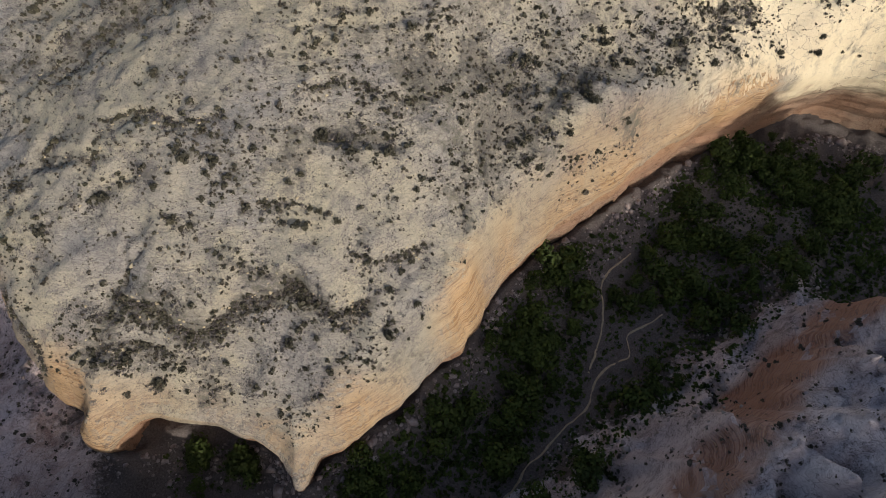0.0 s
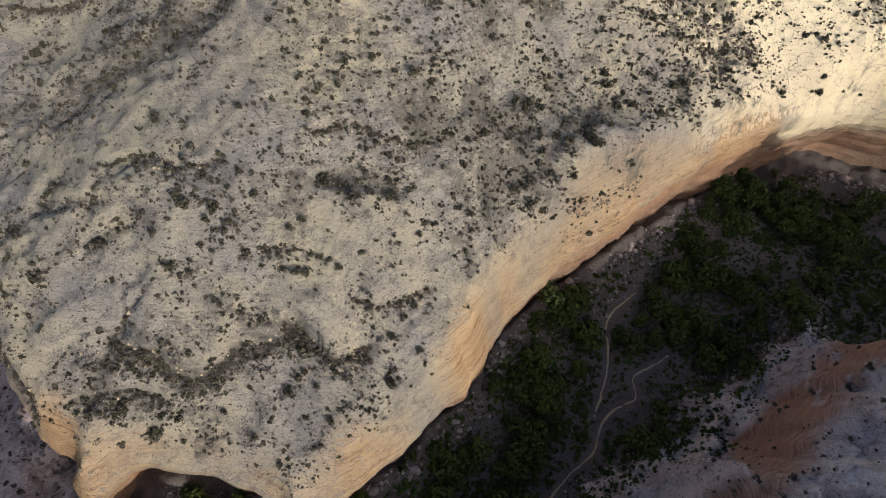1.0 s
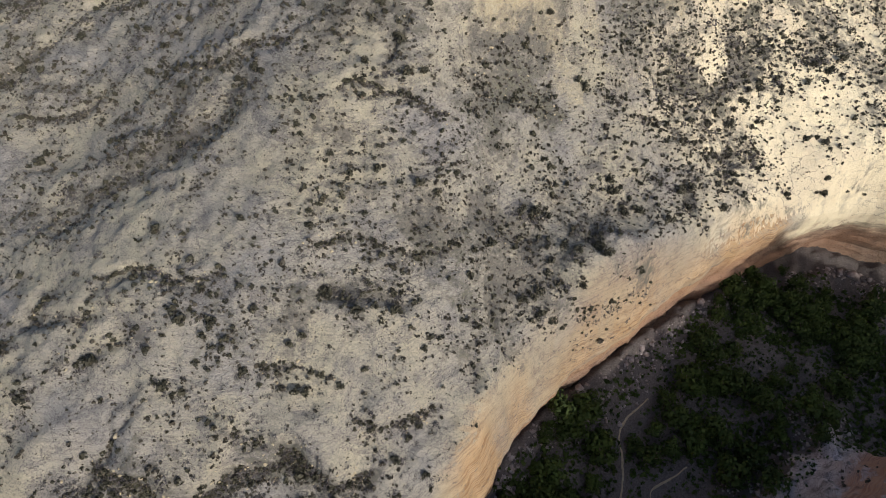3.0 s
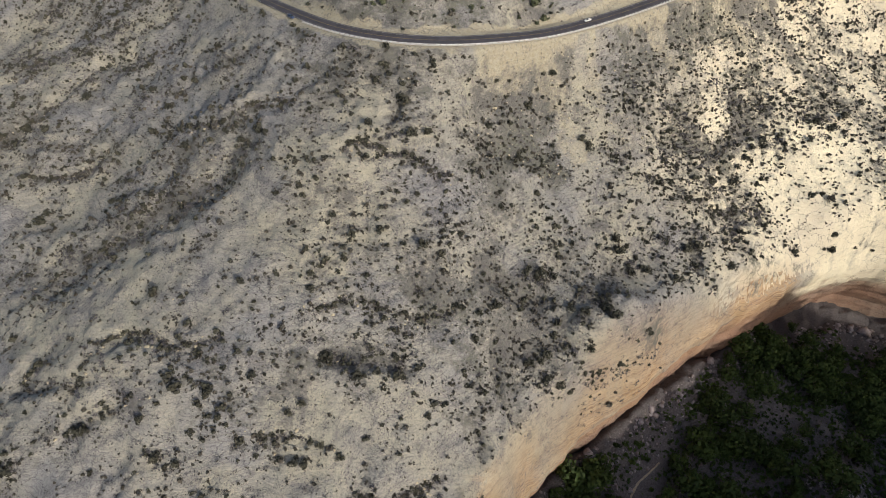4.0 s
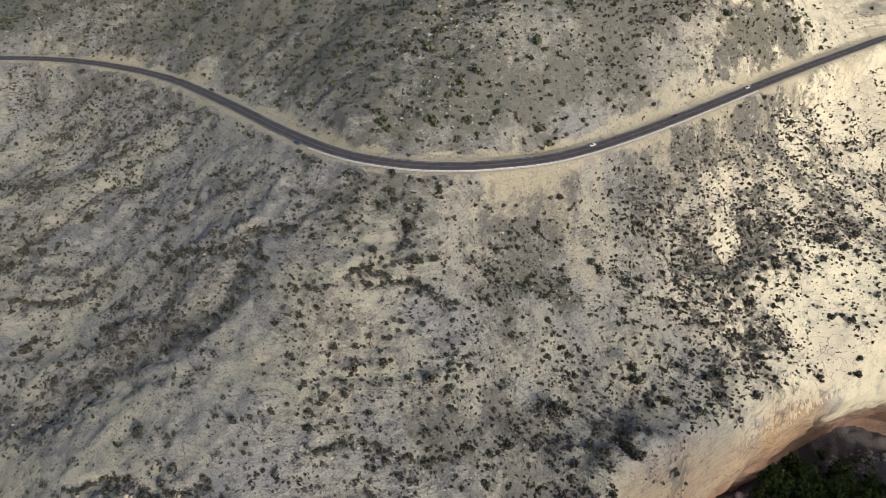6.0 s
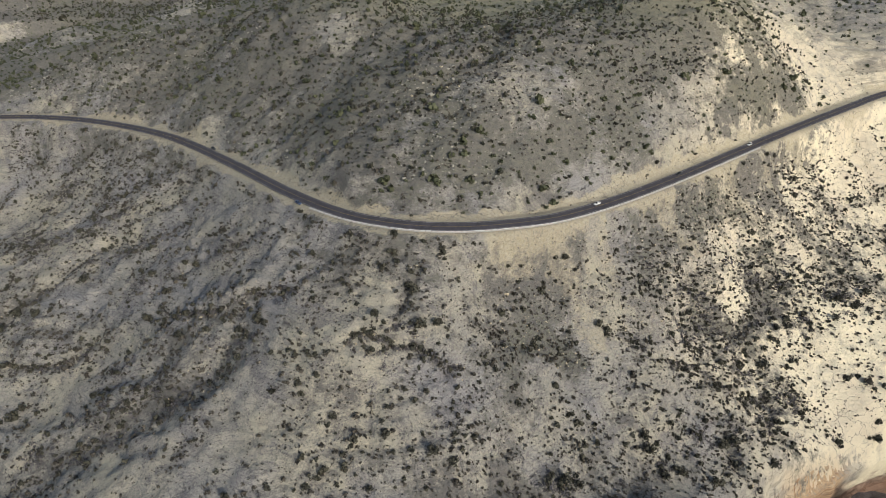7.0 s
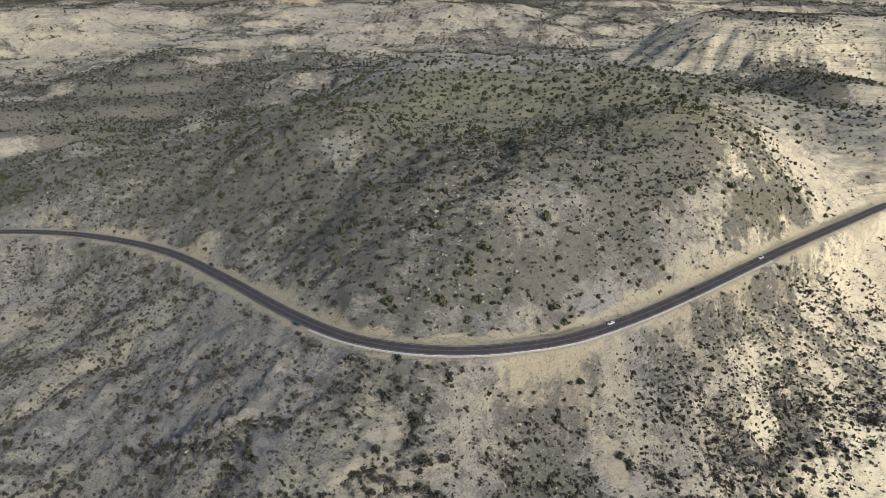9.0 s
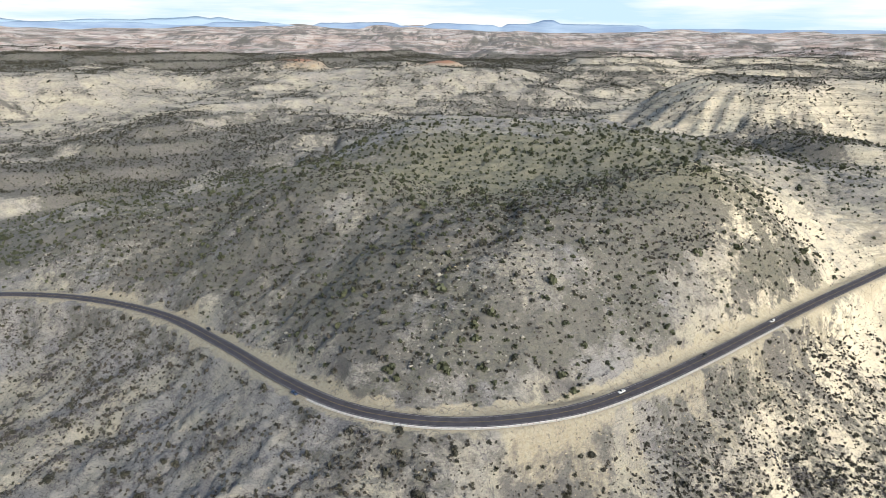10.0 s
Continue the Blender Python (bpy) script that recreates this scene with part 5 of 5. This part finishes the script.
while len(loners) < 55:
    x, y = groves.uniform(-50, 330), groves.uniform(30, 300)
    q = (x - 275) * 0.61 - (y - 195) * 0.79
    far_in = float(nearest(lip_coarse, np.array([x]), np.array([y]))[0][0])
    clear = np.hypot(way[:, 0] - x, way[:, 1] - y).min() > 9
    if clear and inside(canyon_poly, np.array([x]), np.array([y]))[0] and q < -6 and far_in > 9 and fbm(np.array([x]), np.array([y]), 45, 2, 214)[0] > groves.uniform(-0.5, 0.5):
        loners.append((x, y))
spots += loners
spots += [(-112, 62), (-109, 58), (-106, 53)]
models = [tree(500 + k, cottonwood_leaf, "leafy green cottonwood on the shaded canyon floor", "cottonwood", "cottonwoods in the canyon", 1.0, 0.55, 0.06, 18, 26, 0.085, 0.95) for k in range(6)]
spots = [p for p in spots if np.hypot(way[:, 0] - p[0], way[:, 1] - p[1]).min() > 4]
stand(models, spots, 2.4, 4.8, canyon_floor_height, 77)
under = []
for gx, gy, gr, count in GROVES:
    k = count * 26
    a, r = rng.uniform(0, 6.28, k), gr * 2.6 * np.sqrt(rng.uniform(size=k))
    under.append(np.stack([gx + r * np.cos(a), gy + r * np.sin(a)], 1))
under = np.vstack(under + [np.stack([rng.uniform(-60, 340, 13000), rng.uniform(30, 300, 13000)], 1)])
uz = canyon_floor_height(under[:, 0], under[:, 1])
on_way = np.array([np.hypot(way[:, 0] - a, way[:, 1] - b).min() for a, b in under]) < 4
low = (uz < -138) & inside(canyon_poly, under[:, 0], under[:, 1]) & ~on_way
under, uz = under[low], uz[low]
n_u = len(under)
scatter("canyon_thicket", shrub_kinds, np.stack([under[:, 0], under[:, 1], uz, rng.uniform(0.6, 2.4, n_u) * (1 + 0.5 * (fbm(under[:, 0], under[:, 1], 30, 2, 213) > 0)), rng.uniform(0, 6.28, n_u), rng.uniform(0.6, 1.2, n_u)], 1), cottonwood_leaf,
        "dark green thicket on the canyon floor", "shrubs")
rx, ry = rng.uniform(90, 400, 2600), rng.uniform(10, 200, 2600)
rq_ = (rx - 275) * 0.61 - (ry - 195) * 0.79
on_r = (rq_ > 2) & (fbm(rx, ry, 26, 2, 211) > -0.1) & (rng.uniform(size=2600) < 0.8)
rx, ry = np.r_[rx[on_r], rng.uniform(-330, -180, 700)], np.r_[ry[on_r], rng.uniform(20, 150, 700)]
rz = canyon_floor_height(rx, ry)
n_r_ = len(rx)
scatter("ridge_scrub", shrub_kinds, np.stack([rx, ry, rz, rng.uniform(0.6, 1.9, n_r_) * np.where(rng.uniform(size=n_r_) < 0.22, 1.8, 1.0), rng.uniform(0, 6.28, n_r_), rng.uniform(0.6, 1.1, n_r_)], 1), sage_leaf,
        "dark scrub on the shaded grey ridge", "shrubs")


# ---- footpath and dry wash on the canyon floor ----
pale_dirt, dnt, dbsdf = material("pale_dirt")
dnt.links.new(mix(dnt, ramp(dnt, noise_tex(dnt, 0.6, 5), 0.3, 0.7), (0.26, 0.21, 0.15), (0.40, 0.33, 0.25)), dbsdf.inputs["Base Color"])


def draped(name, points, width, mat, label, category):
    line = smooth_line([(x, y, 0) for x, y in points], 1.5)
    n = normals_of(line)
    w = width * (1 + 0.4 * fbm(line[:, 0], line[:, 1], 7, 2, 221))
    line[:, :2] += n * (1.2 * fbm(line[:, 0], line[:, 1], 12, 2, 222))[:, None]
    cols = []
    for f in (-0.5, -0.17, 0.17, 0.5):
        p = line[:, :2] + n * (w * f)[:, None]
        cols.append(np.c_[p, canyon_floor_height(p[:, 0], p[:, 1]) + (0.35 if abs(f) < 0.3 else 0.05)])
    k = len(line)
    i = np.arange(k - 1)
    faces = np.vstack([np.stack([i + c * k, i + 1 + c * k, i + 1 + (c + 1) * k, i + (c + 1) * k], 1) for c in range(3)])
    return tagged(mesh_from(name, np.vstack(cols), faces, mat), label, category, kind="structure")


draped("footpath", PATHWAY, 1.4, pale_dirt, "pale dirt footpath across the canyon floor", "path")
draped("dry_wash", WASH, 1.2, pale_dirt, "pale dry wash winding through the thicket", "wash")


# ---- loose rock ----
def rock_templates(count):
    out = []
    for k in range(count):
        bm = bmesh.new()
        bmesh.ops.create_icosphere(bm, subdivisions=1, radius=1.0)
        r_ = random.Random(800 + k)
        for v in bm.verts:
            v.co *= r_.uniform(0.5, 1.2)
            v.co.z *= 0.55
        tris = [[v.index for v in f.verts] for f in bm.faces]
        out.append((np.array([v.co[:] for v in bm.verts]), np.array(tris)))
        bm.free()
    return out


def strew(name, places, mat, label):
    kinds = rock_templates(5)
    cos, faces, base = [], [], 0
    for x, y, z, r, a, k in places:
        v, f = kinds[int(k) % 5]
        c, s = math.cos(a), math.sin(a)
        cos.append(np.stack([x + (v[:, 0] * c - v[:, 1] * s * 0.8) * r, y + (v[:, 0] * s + v[:, 1] * c * 0.8) * r, z + v[:, 2] * r], 1))
        faces.append(f + base)
        base += len(v)
    return tagged(mesh_from(name, np.vstack(cos), np.vstack(faces), mat, smooth=False), label, "rocks", kind="stuff")


sx, sy = rng.uniform(-420, 330, 24000), rng.uniform(370, 700, 24000)
so = sample_grid(OFF, sx, sy)
slab_bed = fbm(sx * 0.5, sy, 34, 3, 233) + 0.9 * np.exp(-((sx + 300) ** 2 / 150.0 ** 2 + (sy - 590) ** 2 / 60.0 ** 2)) + 0.7 * np.exp(-((sx - 60) ** 2 / 130.0 ** 2 + (sy - 455) ** 2 / 40.0 ** 2))
sk = ((so < -12) | (so > 900)) & (slab_bed > 0.45)
sx, sy = sx[sk], sy[sk]
slab, slnt, slbsdf = material("pale_slab")
slnt.links.new(mix(slnt, ramp(slnt, noise_tex(slnt, 0.7, 5), 0.3, 0.7), (0.25, 0.24, 0.21), (0.38, 0.36, 0.31)), slbsdf.inputs["Base Color"])
strew("hill_slabs", np.stack([sx, sy, on_land(sx, sy) - 0.12, np.exp(rng.normal(-0.55, 0.5, len(sx))), rng.uniform(0, 6.28, len(sx)), rng.integers(0, 5, len(sx))], 1), slab, "pale broken sandstone slabs among the scrub of the ridge")
kx, ky = rng.uniform(20, 400, 9000), rng.uniform(300, 640, 9000)
ko = sample_grid(OFF, kx, ky)
kk = (ko > 7) & (ko < 60) & (rng.uniform(size=9000) < 0.75)
kx, ky = kx[kk], ky[kk]
loose, lont, lobsdf = material("loose_rock")
lont.links.new(mix(lont, ramp(lont, noise_tex(lont, 0.8, 4), 0.3, 0.7), (0.38, 0.32, 0.22), (0.50, 0.44, 0.33)), lobsdf.inputs["Base Color"])
zeros = np.zeros(len(kx))
strew("fill_rubble", np.stack([kx, ky, on_land(kx, ky), np.exp(rng.normal(-0.9, 0.45, len(kx))), rng.uniform(0, 6.28, len(kx)), rng.integers(0, 5, len(kx))], 1), loose, "broken pale rock on the fill below the road")
pick = rng.integers(0, len(lip), 6500)
push = rng.gamma(2.0, 5.0, 6500)
tx, ty = lip[pick, 0] + lip_normal[pick, 0] * push, lip[pick, 1] + lip_normal[pick, 1] * push
tk = (np.abs(tx) < 380) & (ty > 20)
tx, ty = tx[tk], ty[tk]
talus_rock, tnt, tbsdf = material("talus_rock")
tnt.links.new(mix(tnt, ramp(tnt, noise_tex(tnt, 0.3, 4), 0.3, 0.7), (0.34, 0.31, 0.33), (0.16, 0.12, 0.11)), tbsdf.inputs["Base Color"])
strew("talus", np.stack([tx, ty, canyon_floor_height(tx, ty), np.exp(rng.normal(-0.1, 0.6, len(tx))), rng.uniform(0, 6.28, len(tx)), rng.integers(0, 5, len(tx))], 1), talus_rock, "fallen grey blocks at the foot of the cliff")

bx, by = rng.uniform(70, 330, 9000), rng.uniform(20, 215, 9000)
bq = (bx - 275) * 0.61 - (by - 195) * 0.79 + 8 * fbm(bx, by, 25, 2, 231)
bk = (bq > -24) & (bq < 16) & ((275 - bx) * 0.79 + (195 - by) * 0.61 > -5) & (rng.uniform(size=9000) < 0.8)
bx, by = bx[bk], by[bk]
grey_block, qnt, qbsdf = material("grey_block")
qnt.links.new(mix(qnt, ramp(qnt, noise_tex(qnt, 0.35, 4), 0.3, 0.7), (0.36, 0.33, 0.33), (0.22, 0.19, 0.19)), qbsdf.inputs["Base Color"])
strew("ridge_rubble", np.stack([bx, by, canyon_floor_height(bx, by), np.exp(rng.normal(-0.35, 0.6, len(bx))), rng.uniform(0, 6.28, len(bx)), rng.integers(0, 5, len(bx))], 1), grey_block,
      "grey blocks strewn along the foot of the ridge")
lx, ly = feet[::6, 0] + rng.normal(size=len(feet[::6])) * 2, feet[::6, 1] + rng.normal(size=len(feet[::6])) * 2
strew("ledge_blocks", np.stack([lx, ly, on_land(lx, ly), np.exp(rng.normal(-0.6, 0.45, len(lx))), rng.uniform(0, 6.28, len(lx)), rng.integers(0, 5, len(lx))], 1), loose,
      "broken pale sandstone blocks below the ledges")
